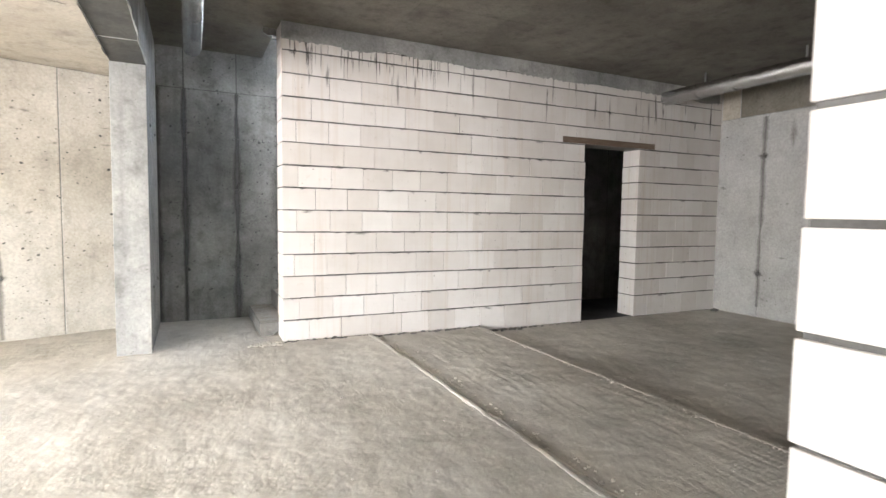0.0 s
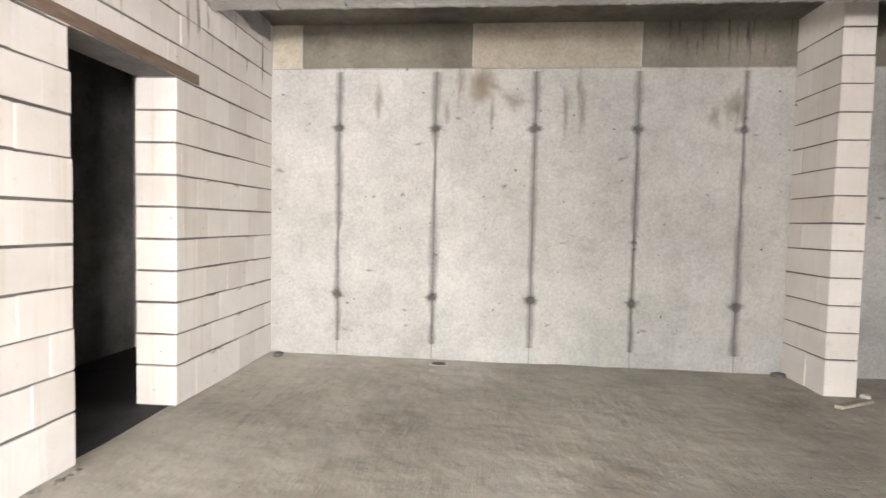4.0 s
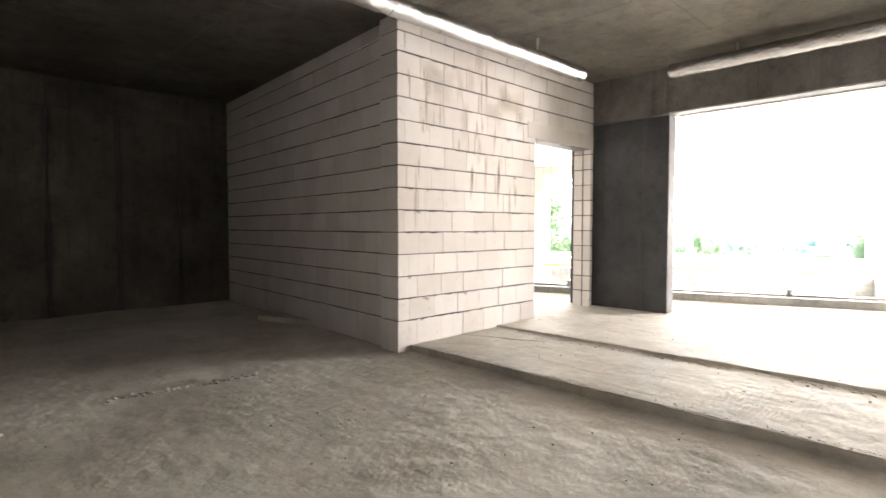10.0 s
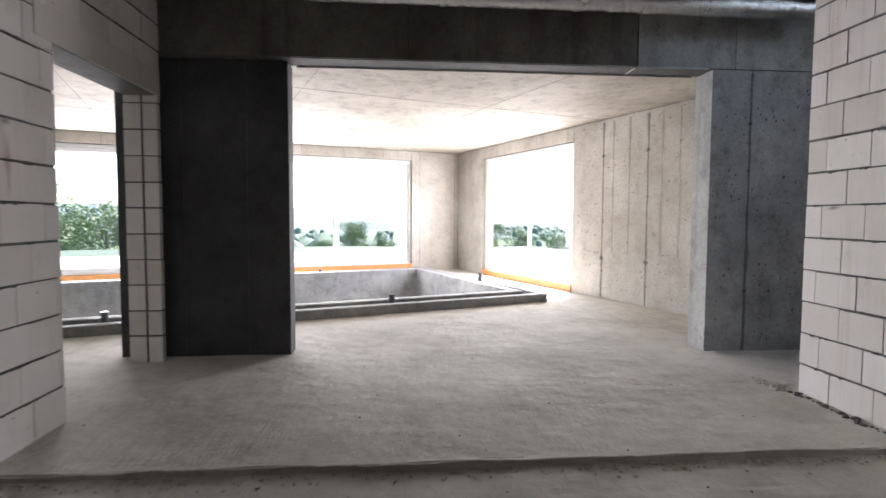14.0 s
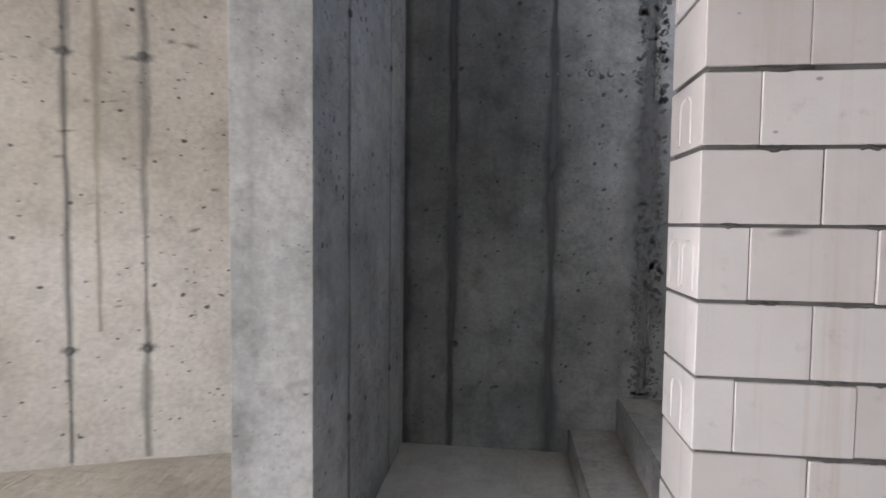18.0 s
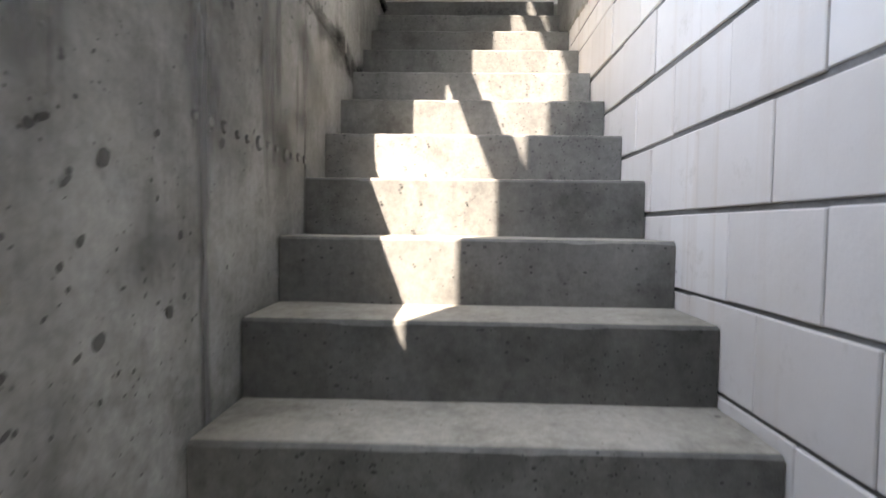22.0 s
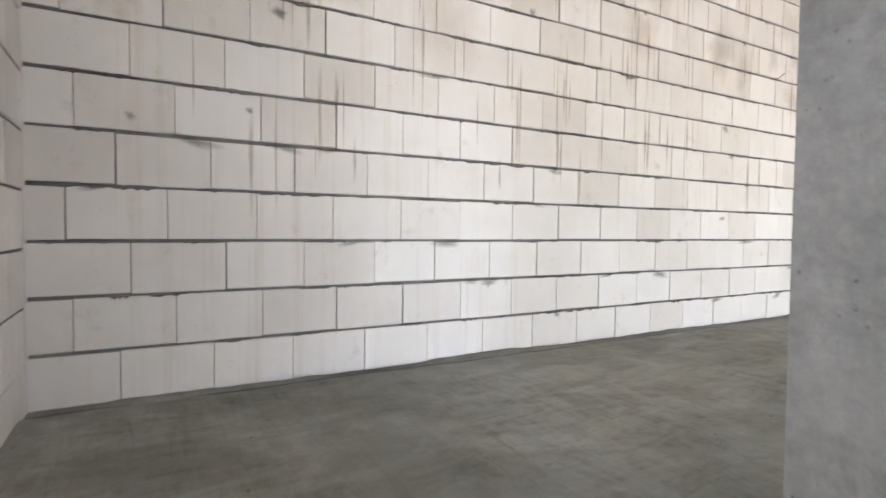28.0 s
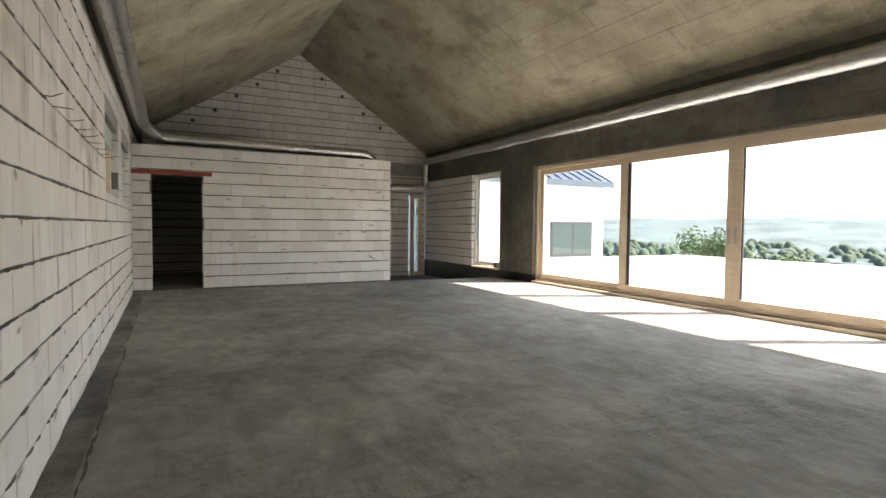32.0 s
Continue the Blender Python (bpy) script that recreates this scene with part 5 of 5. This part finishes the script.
# ---- ducts ----
def tube(path, r, segs=14, ripple=0.0, step=0.03):
    """A round tube along a path of points, rounded at its bends, with crumpled rings."""
    pts = [Vector(p) for p in path]
    line = [pts[0]]
    for a, b, c in zip(pts, pts[1:], pts[2:]):
        bend = r * 1.6
        p, q = b + (a - b).normalized() * bend, b + (c - b).normalized() * bend
        for k in range(7):
            t = k / 6
            line.append(p * (1 - t) ** 2 + b * 2 * t * (1 - t) + q * t * t)
    line.append(pts[-1])
    fine = []
    for a, b in zip(line, line[1:]):
        n = max(1, int((b - a).length / step))
        fine += [a.lerp(b, k / n) for k in range(n)]
    fine.append(line[-1])
    verts, faces = [], []
    side = None
    for i, p in enumerate(fine):
        d = (fine[min(i + 1, len(fine) - 1)] - fine[max(i - 1, 0)]).normalized()
        side = side or (d.orthogonal())
        side = (side - d * side.dot(d)).normalized()
        other = d.cross(side)
        for k in range(segs):
            a = 2 * math.pi * k / segs
            rr = r * (1 + ripple * noise.noise((p.x * 25 + k, p.y * 25, p.z * 25 + k * 0.7)) + ripple * 0.6 * noise.noise((p.x * 7, p.y * 7, k)))
            verts.append(p + (side * math.cos(a) + other * math.sin(a)) * rr)
    for i in range(len(fine) - 1):
        for k in range(segs):
            a, b = i * segs + k, i * segs + (k + 1) % segs
            faces.append((a, b, b + segs, a + segs))
    faces.append(tuple(reversed(range(segs))))
    faces.append(tuple(len(verts) - segs + k for k in range(segs)))
    return verts, faces


def duct(path, r, label, clips=1.2, hang=None, bands=0.5, branch=None):
    """A foil-wrapped ventilation duct with tape bands, and hangers up to the ceiling."""
    ob = empty("ventilation_duct", pose(*path[0]), label, "duct", "foil ventilation ducts")
    base = Vector(path[0])
    v, f = tube([Vector(p) - base for p in path], r, 20, 0.11, 0.022)
    part("pipe", mesh_from("pipe", v, f, FOIL, True), FOIL, ob)
    for a, b in zip(path, path[1:]):
        a, b = Vector(a), Vector(b)
        n = int((b - a).length / bands)
        for k in range(1, n):
            p = a.lerp(b, k / n)
            d = (b - a).normalized()
            v, f = tube([p - base - d * 0.02, p - base + d * 0.02], r * 1.06, 16, 0.03, 0.02)
            part("tape_band", mesh_from("tape_band", v, f, FOIL), FOIL, ob)
        if hang is not None and abs(d := (b - a).normalized().z) < 0.3:
            for k in range(max(1, int((b - a).length / clips))):
                p = a.lerp(b, (k + 0.5) / max(1, int((b - a).length / clips)))
                if hang > p.z + r:
                    boxpart("hanger", p.x - base.x - 0.004, p.x - base.x + 0.004, p.y - base.y - 0.012, p.y - base.y + 0.012, p.z + r * 0.8 - base.z, hang - base.z, STEEL, ob, "thin steel hanger strap", 0.001)
    if branch:
        for p, d in branch:
            p, d = Vector(p) - base, Vector(d)
            v, f = tube([p, p + d], r * 0.75, 14, 0.03)
            part("branch", mesh_from("branch", v, f, FOIL, True), FOIL, ob, "short capped branch")
    return ob


duct([(6.02, 5.47, 3.14), (6.02, -0.78, 3.14)], 0.095, "silver foil-wrapped ventilation duct under the concrete ceiling", hang=CEIL, branch=[((6.02, 1.4, 3.14), (0.0, 0.0, 0.2))])
duct([(0.87, 1.14, 3.14), (4.3, 1.10, 3.14)], 0.085, "silver foil-wrapped ventilation duct under the ceiling beside the block wall", hang=CEIL)
duct([(0.05, 1.86, 3.19), (0.05, 6.27, 3.19)], 0.085, "silver foil-wrapped ventilation duct along the concrete beam", hang=CEIL, branch=[((0.05, 4.1, 3.19), (0.14, 0.0, 0.0))])
duct([(-0.19, 6.6, 6.70), (-0.19, -8.25, 6.70), (-0.19, -8.25, 5.95), (1.9, -8.25, 5.86)], 0.12, "long silver foil-wrapped duct under the eave above the glass doors", bands=0.7)
duct([(6.80, 6.2, 6.50), (6.80, -4.35, 6.50), (6.58, -4.88, 6.34), (2.75, -4.88, 6.32), (2.62, -4.88, 6.17)], 0.09, "silver foil-wrapped duct along the eave and over the block partition", bands=0.7)


# ---- the pool in the wing ----
pool = empty("pool_basin", WING, "sunken cast concrete pool basin with a raised double kerb", "pool")
p0, p1, q0, q1 = POOL
boxpart("basin_floor", p0 - 0.2, p1 + 0.2, q0 - 0.2, q1 + 0.2, -1.9, -1.7, CONC, pool)
for nm, (a, b, c, d) in {"n": (p0 - 0.18, p1 + 0.18, q1, q1 + 0.18), "s": (p0 - 0.18, p1 + 0.18, q0 - 0.18, q0), "w": (p0 - 0.18, p0, q0, q1), "e": (p1, p1 + 0.18, q0, q1)}.items():
    boxpart("basin_wall", a, b, c, d, -1.7, 0.30, CONC, pool, "", 0.01)
for a, b, c, d in ((p0 - 0.45, p1 + 0.5, q1 + 0.30, q1 + 0.40), (p0 - 0.45, p1 + 0.5, q0 - 0.40, q0 - 0.30), (p0 - 0.45, p0 - 0.33, q0 - 0.3, q1 + 0.3), (p1 + 0.36, p1 + 0.5, q0 - 0.3, q1 + 0.3)):
    boxpart("kerb", a, b, c, d, 0.1, 0.285, CONC, pool, "", 0.01)
for a, b, c, d in ((p0 - 0.33, p1 + 0.36, q1 + 0.18, q1 + 0.30), (p0 - 0.33, p1 + 0.36, q0 - 0.30, q0 - 0.18), (p0 - 0.33, p0 - 0.18, q0 - 0.18, q1 + 0.18), (p1 + 0.18, p1 + 0.36, q0 - 0.18, q1 + 0.18)):
    boxpart("overflow_channel", a, b, c, d, 0.05, 0.235, BITUMEN, pool, "dark overflow channel", 0.004)


def stub(p, q, z, h, r, lean=0):
    """A capped plastic pipe end standing in the overflow channel."""
    ob = empty("pipe_stub", WING @ pose(p, q, z, lean, 0, 0), "grey plastic pipe stub standing in the pool's kerb", "pipe", "pipe stubs at the pool")
    for nm, r0, za, zb in (("pipe", r, 0, h), ("collar", r * 1.25, h * 0.55, h * 0.72), ("cap", r * 1.12, h, h + 0.015)):
        bm = bmesh.new()
        bmesh.ops.create_cone(bm, cap_ends=True, segments=14, radius1=r0, radius2=r0, depth=zb - za, matrix=pose(0, 0, (za + zb) / 2))
        part(nm, bm, PVC, ob)


for args in ((4.77, -3.40, 0.22, 0.15, 0.04), (3.2, -1.16, 0.22, 0.20, 0.035), (0.55, -3.45, 0.22, 0.12, 0.035), (4.77, -6.7, 0.22, 0.15, 0.04)):
    stub(*args)
fit1 = empty("pool_inlet", WING @ pose(3.0, -1.40, 0.02, 90, 0, 0), "dark plastic inlet on the pool wall", "pool inlet")
for nm, r0, a, b in (("flange", 0.06, 0, 0.02), ("nozzle", 0.035, 0.02, 0.07)):
    bm = bmesh.new()
    bmesh.ops.create_cone(bm, cap_ends=True, segments=14, radius1=r0, radius2=r0 * 0.9, depth=b - a, matrix=pose(0, 0, (a + b) / 2))
    part(nm, bm, PVC, fit1)

# ---- odds and ends on the floors ----
def stone_mesh(seed, size, mat, flat=0.6):
    rnd = random.Random(seed)
    bm = bmesh.new()
    bmesh.ops.create_icosphere(bm, subdivisions=1, radius=size)
    for v in bm.verts:
        v.co *= rnd.uniform(0.7, 1.15)
        v.co.z *= flat
    me = bpy.data.meshes.new("stone")
    bm.to_mesh(me)
    bm.free()
    me.materials.append(mat)
    return me


def scatter(name, label, spots, mat, sizes, seed):
    """Crumbs too many to count, as one mesh."""
    rnd = random.Random(seed)
    verts, faces = [], []
    for x, y, z in spots:
        me = stone_mesh(rnd.random(), rnd.uniform(*sizes), mat)
        k = len(verts)
        verts += [(v.co.x + x, v.co.y + y, v.co.z + z) for v in me.vertices]
        faces += [tuple(k + i for i in p.vertices) for p in me.polygons]
        bpy.data.meshes.remove(me)
    ob = new(name, mesh_from(name, verts, faces, mat))
    return tagged(ob, label, "rubble", "", "stuff")


rnd = random.Random(11)
scatter("screed_crumbs", "crumbs of dried screed along the edge of the platform", [(1.80 + abs(rnd.gauss(0, 0.05)), rnd.uniform(0.7, 5.4), MID + 0.004) for _ in range(260)], SCREED, (0.004, 0.016), 1)
scatter("edge_crumbs", "crumbly broken lumps along the edge of the screed strip", [(3.06 + rnd.gauss(0, 0.022), rnd.uniform(0.7, 5.4), MID + 0.002) for _ in range(420)], SCREED, (0.002, 0.009), 6)
scatter("grit", "scattered grit and small stones on the screed floor", [(x, y, PLAT + 0.004 if x < 1.74 else (MID + 0.004 if x < 3.1 else LOW + 0.006)) for x, y in ((rnd.uniform(-0.2, 7.0), rnd.uniform(0.7, 5.4)) for _ in range(150))], GRIT, (0.003, 0.008), 2)
crack = scatter("broken_ridge", "broken lumps of screed in a row on the lower floor", [(5.6 - 0.9 * k / 60 + rnd.gauss(0, 0.012), 0.26 + 0.10 * k / 60 + rnd.gauss(0, 0.025), LOW + 0.006) for k in range(70)], SCREED, (0.010, 0.032), 3)
lump = empty("plank_offcut", pose(6.34, 0.46, LOW + 0.014, 4, 0, 119), "short dusty board offcut lying at the foot of the pier", "offcut")
boxpart("board", -0.2, 0.2, -0.03, 0.03, -0.008, 0.016, CARD, lump)
rag = empty("crumpled_bag", pose(6.50, 0.28, LOW + 0.03), "small crumpled white paper scrap by the pier", "paper")
part("paper", stone_mesh(4, 0.045, WHITE, 0.7), WHITE, rag)
for tz, tl in ((2.54, 0.20), (1.02, 0.12)):
    tie = empty("wall_tie", pose(6.98, 0.555, tz), "bent rusty steel wall tie sticking out of the pier", "wall tie", "wall ties")
    v, f = tube([(0.2, 0.004, 0.05), (0.1, -0.01, 0.0), (0.2 - tl * 1.4, -0.008, 0.03)], 0.007, 8, 0.0, 0.02)
    part("rod", mesh_from("rod", v, f, RUSTY, True), RUSTY, tie)
rnd = random.Random(71)
for k in range(9):
    y, z = 2.4 - 2.9 * k / 8 + rnd.uniform(-0.05, 0.05), 5.489
    tie = empty("wall_tie", pose(7.0, y, z), "thin rusty steel tie sticking out of the block wall", "wall tie", "wall ties")
    v, f = tube([(0.03, 0.0, 0.0), (-0.04, rnd.uniform(-0.01, 0.01), rnd.uniform(-0.005, 0.01)), (-0.09, rnd.uniform(-0.02, 0.02), rnd.uniform(-0.01, 0.02))], 0.0025, 6, 0.0, 0.03)
    part("rod", mesh_from("rod", v, f, RUSTY, True), RUSTY, tie)
drain = empty("floor_hole", pose(7.02, 3.75, LOW + 0.004), "small dark drain hole in the screed by the wall", "drain")
bm = bmesh.new()
bmesh.ops.create_cone(bm, cap_ends=True, segments=18, radius1=0.07, radius2=0.06, depth=0.014, matrix=Matrix.Diagonal((0.7, 1.1, 1, 1)))
part("opening", bm, BITUMEN, drain, "", False)
bm = bmesh.new()
bmesh.ops.create_cone(bm, cap_ends=False, segments=18, radius1=0.088, radius2=0.075, depth=0.006, matrix=Matrix.Diagonal((0.7, 1.1, 1, 1)))
part("rim", bm, SCREED, drain)
scatter("mortar_rubble", "brownish crumbled mortar at the corner of the block wall", [(0.70 + rnd.gauss(0, 0.09), 5.40 + rnd.gauss(0, 0.035), PLAT + 0.003) for _ in range(90)], SCREED, (0.006, 0.024), 8)
for x, y, a in ((7.08, 5.36, 20), (7.12, 0.62, 50)):
    ob = empty("mortar_lump", pose(x, y, LOW + 0.012, 0, 0, a), "lump of hardened mortar at the foot of the wall", "rubble", "mortar lumps")
    part("lump", stone_mesh(x, 0.07, MORTAR, 0.45), MORTAR, ob)
scatter("mortar_spill", "spilled mortar along the foot of the block walls", [(x, 5.45 - abs(rnd.gauss(0, 0.03)), PLAT if x < 1.74 else MID if x < 3.1 else LOW) for x in (0.85 + 3.75 * k / 119 for k in range(120))], MORTAR, (0.008, 0.03), 5)

# ---- outdoors ----
def hill_mesh(name, r0, r1, n, m, height, mat, seed):
    """A ring of land between two distances, its height given by a function of angle and distance."""
    verts, faces = [], []
    for i in range(m + 1):
        r = r0 + (r1 - r0) * (i / m) ** 1.5
        for k in range(n):
            a = 2 * math.pi * k / n
            verts.append((r * math.cos(a), r * math.sin(a), height(a, r)))
    for i in range(m):
        for k in range(n):
            a, b = i * n + k, i * n + (k + 1) % n
            faces.append((a, b, b + n, a + n))
    return mesh_from(name, verts, faces, mat, True)


def land(a, r):
    """Level round the house, falling into a valley to the west and rising again to far hills."""
    x, y = r * math.cos(a), r * math.sin(a)
    if r <= 24:
        return -0.12
    f = min(1, (r - 24) / 180)
    drop = -26 * f ** 1.1
    rise = max(0, r - 350) * 0.024
    return -0.12 + drop + rise + min(1, max(0, r - 45) / 200) * (9 * noise.fractal((x / 260, y / 260, 1.0), 1.0, 2.0, 4) + min(1, r / 1500) * 25 * noise.noise((x / 900, y / 900, 4.0)))


structure("backdrop", hill_mesh("backdrop", 520, 4000, 160, 40, land, FAR_LAND, 1), "far hills beyond the valley, tinted blue for haze")
near = structure("ground", hill_mesh("ground", 18, 3000, 128, 60, lambda a, r: land(a, r) - (4 if r > 520 else 0), LAND, 1), "pale ground falling to a wooded valley with far hills")
structure("pavement", boxes_mesh("pavement", [(-12, 0.7, -14, 10, -0.5, -0.10), (4.6, 20, -14, 10, -0.5, -0.10), (0.7, 4.6, -14, -8.1, -0.5, -0.10), (0.7, 4.6, -1.3, 10, -0.5, -0.10)], TERRACE), "bright sunlit gravel round the house", WING)
prism("terrace", [(-0.64, -11), (-0.64, 8.34), (-14.5, 3.16), (-14.5, -11)][::-1], 3.56, 3.62, TERRACE, "white sunlit roof terrace outside the glass doors")


def tree(x, y, z, h, seed, mat, label="leafy green tree at the edge of the ground"):
    rnd = random.Random(seed)
    ob = empty("tree", pose(x, y, z), label, "tree", "trees beyond the terrace")
    bm = bmesh.new()
    bmesh.ops.create_cone(bm, cap_ends=True, segments=8, radius1=h * 0.03, radius2=h * 0.008, depth=h * 0.8, matrix=pose(0, 0, h * 0.4))
    for k in range(5):
        a = k * 2.4 + rnd.random()
        m = pose(0, 0, h * (0.3 + 0.09 * k), 0, 0, math.degrees(a)) @ pose(0, 0, 0, 0, 52, 0)
        bmesh.ops.create_cone(bm, cap_ends=True, segments=6, radius1=h * 0.012, radius2=h * 0.003, depth=h * 0.32, matrix=m @ pose(0, 0, h * 0.16))
    part("trunk", bm, BARK, ob)
    lumps = [(Vector((rnd.gauss(0, h * 0.2), rnd.gauss(0, h * 0.2), h * rnd.uniform(0.15, 0.82))), h * rnd.uniform(0.11, 0.2)) for _ in range(34)]
    verts, faces = [], []
    for _ in range(5600):
        c, r = rnd.choice(lumps)
        d = Vector((rnd.gauss(0, 1), rnd.gauss(0, 1), rnd.gauss(0, 1))).normalized()
        p = c + d * r * rnd.uniform(0.6, 1.1)
        u = Vector((rnd.gauss(0, 1), rnd.gauss(0, 1), rnd.gauss(0, 1))).normalized()
        w = u.cross(d).normalized() * h * 0.026
        u = u * h * 0.032
        k = len(verts)
        verts += [p - w, p + u * 0.5 - w * 0.2, p + w, p + u]
        faces.append((k, k + 1, k + 2, k + 3))
    part("crown", mesh_from("crown", verts, faces, mat), mat, ob)


rnd = random.Random(21)
for k in range(30):
    a = radians(132 + 4.2 * k + rnd.uniform(-1.5, 1.5))
    r = rnd.uniform(38, 52)
    x, y = r * math.cos(a), r * math.sin(a)
    d = math.degrees(a)
    h = rnd.uniform(2.4, 3.6) if d < 196 else (7.4 if 214.5 < d < 219 else rnd.uniform(5.5, 6.1) if 206 < d < 213 else rnd.uniform(3.8, 5.0))
    tree(x, y, land(a, r) - 0.3, h, k, LEAF if k % 3 else LEAF_PALE)


def far_woods():
    """Clumps of far woodland on the valley's slopes."""
    rnd = random.Random(33)
    verts, faces = [], []
    for _ in range(6000):
        a, r = radians(rnd.uniform(110, 300)), 60 + 640 * rnd.random()
        x, y = r * math.cos(a), r * math.sin(a)
        if noise.fractal((x / 110, y / 110, 3), 1.0, 2.0, 3) < -0.05:
            continue
        z = land(a, r)
        s = rnd.uniform(1.6, 3.2) * (1 + r / 650)
        k, n = len(verts), 5
        for f, h in ((1.0, 0.0), (0.8, 0.9)):
            for j in range(n):
                t = j * 2 * math.pi / n + rnd.random() * 0.6
                q = s * f * rnd.uniform(0.7, 1.2)
                verts.append((x + q * math.cos(t), y + q * math.sin(t), z + s * h * rnd.uniform(0.7, 1.2)))
        verts.append((x, y, z + s * rnd.uniform(1.2, 1.6)))
        faces += [(k + j, k + (j + 1) % n, k + n + (j + 1) % n, k + n + j) for j in range(n)]
        faces += [(k + n + j, k + n + (j + 1) % n, k + 2 * n) for j in range(n)]
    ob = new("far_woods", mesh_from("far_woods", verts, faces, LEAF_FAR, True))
    tagged(ob, "far woods on the slopes of the valley", "woods", "", "stuff")


far_woods()

# the white neighbour wing with a dark metal gable roof, seen across the terrace
house = empty("house", pose(-7.78, -16.0, 0), "white rendered house with a dark standing seam roof", "house")
boxpart("wall", 0, 6.9, 3.4, 7.0, 3.3, 6.42, RENDER_WHITE, house, "white rendered wall", 0.01)
win = empty("window", pose(1.5, 7.0, 3.85), "", "")
win.parent = house
boxpart("window_frame", -0.94, 0.94, -0.03, 0.05, -0.04, 1.2, ANTHRACITE, win, "dark frame")
for x in (-0.87, 0.05):
    boxpart("pane", x, x + 0.82, 0.052, 0.06, 0.04, 1.12, HOUSE_GLASS, win, "dark reflecting glass", 0.001)
for side in (0, 1):
    v = [(-0.22, 7.3, 6.28), (7.3, 7.3, 6.28), (7.3, 5.2, 7.3), (-0.22, 5.2, 7.3)]
    if side:
        v = [(a, 10.4 - b, c) for a, b, c in v]
    v += [(a, b, c + 0.2) for a, b, c in v]
    f = [(0, 1, 2, 3), (4, 7, 6, 5), (0, 4, 5, 1), (1, 5, 6, 2), (2, 6, 7, 3), (3, 7, 4, 0)]
    roof = part("roof", mesh_from("roof", v, f, ROOF_METAL), ROOF_METAL, house, "dark grey metal roof")
    for k in range(16):
        x = -0.1 + k * 0.46
        a, b = Vector(v[4]), Vector(v[7])
        part("seam", mesh_from("seam", [(x, a.y, a.z), (x + 0.03, a.y, a.z), (x + 0.03, b.y, b.z), (x, b.y, b.z), (x, a.y, a.z + 0.05), (x + 0.03, a.y, a.z + 0.05), (x + 0.03, b.y, b.z + 0.05), (x, b.y, b.z + 0.05)], f, ROOF_METAL), ROOF_METAL, roof)
part("gable", mesh_from("gable", [(0.01, 3.4, 6.4), (0.01, 7, 6.4), (0.01, 5.2, 7.28), (0.3, 3.4, 6.4), (0.3, 7, 6.4), (0.3, 5.2, 7.28)], [(0, 2, 1), (3, 4, 5), (0, 1, 4, 3), (1, 2, 5, 4), (2, 0, 3, 5)], RENDER_WHITE), RENDER_WHITE, house)
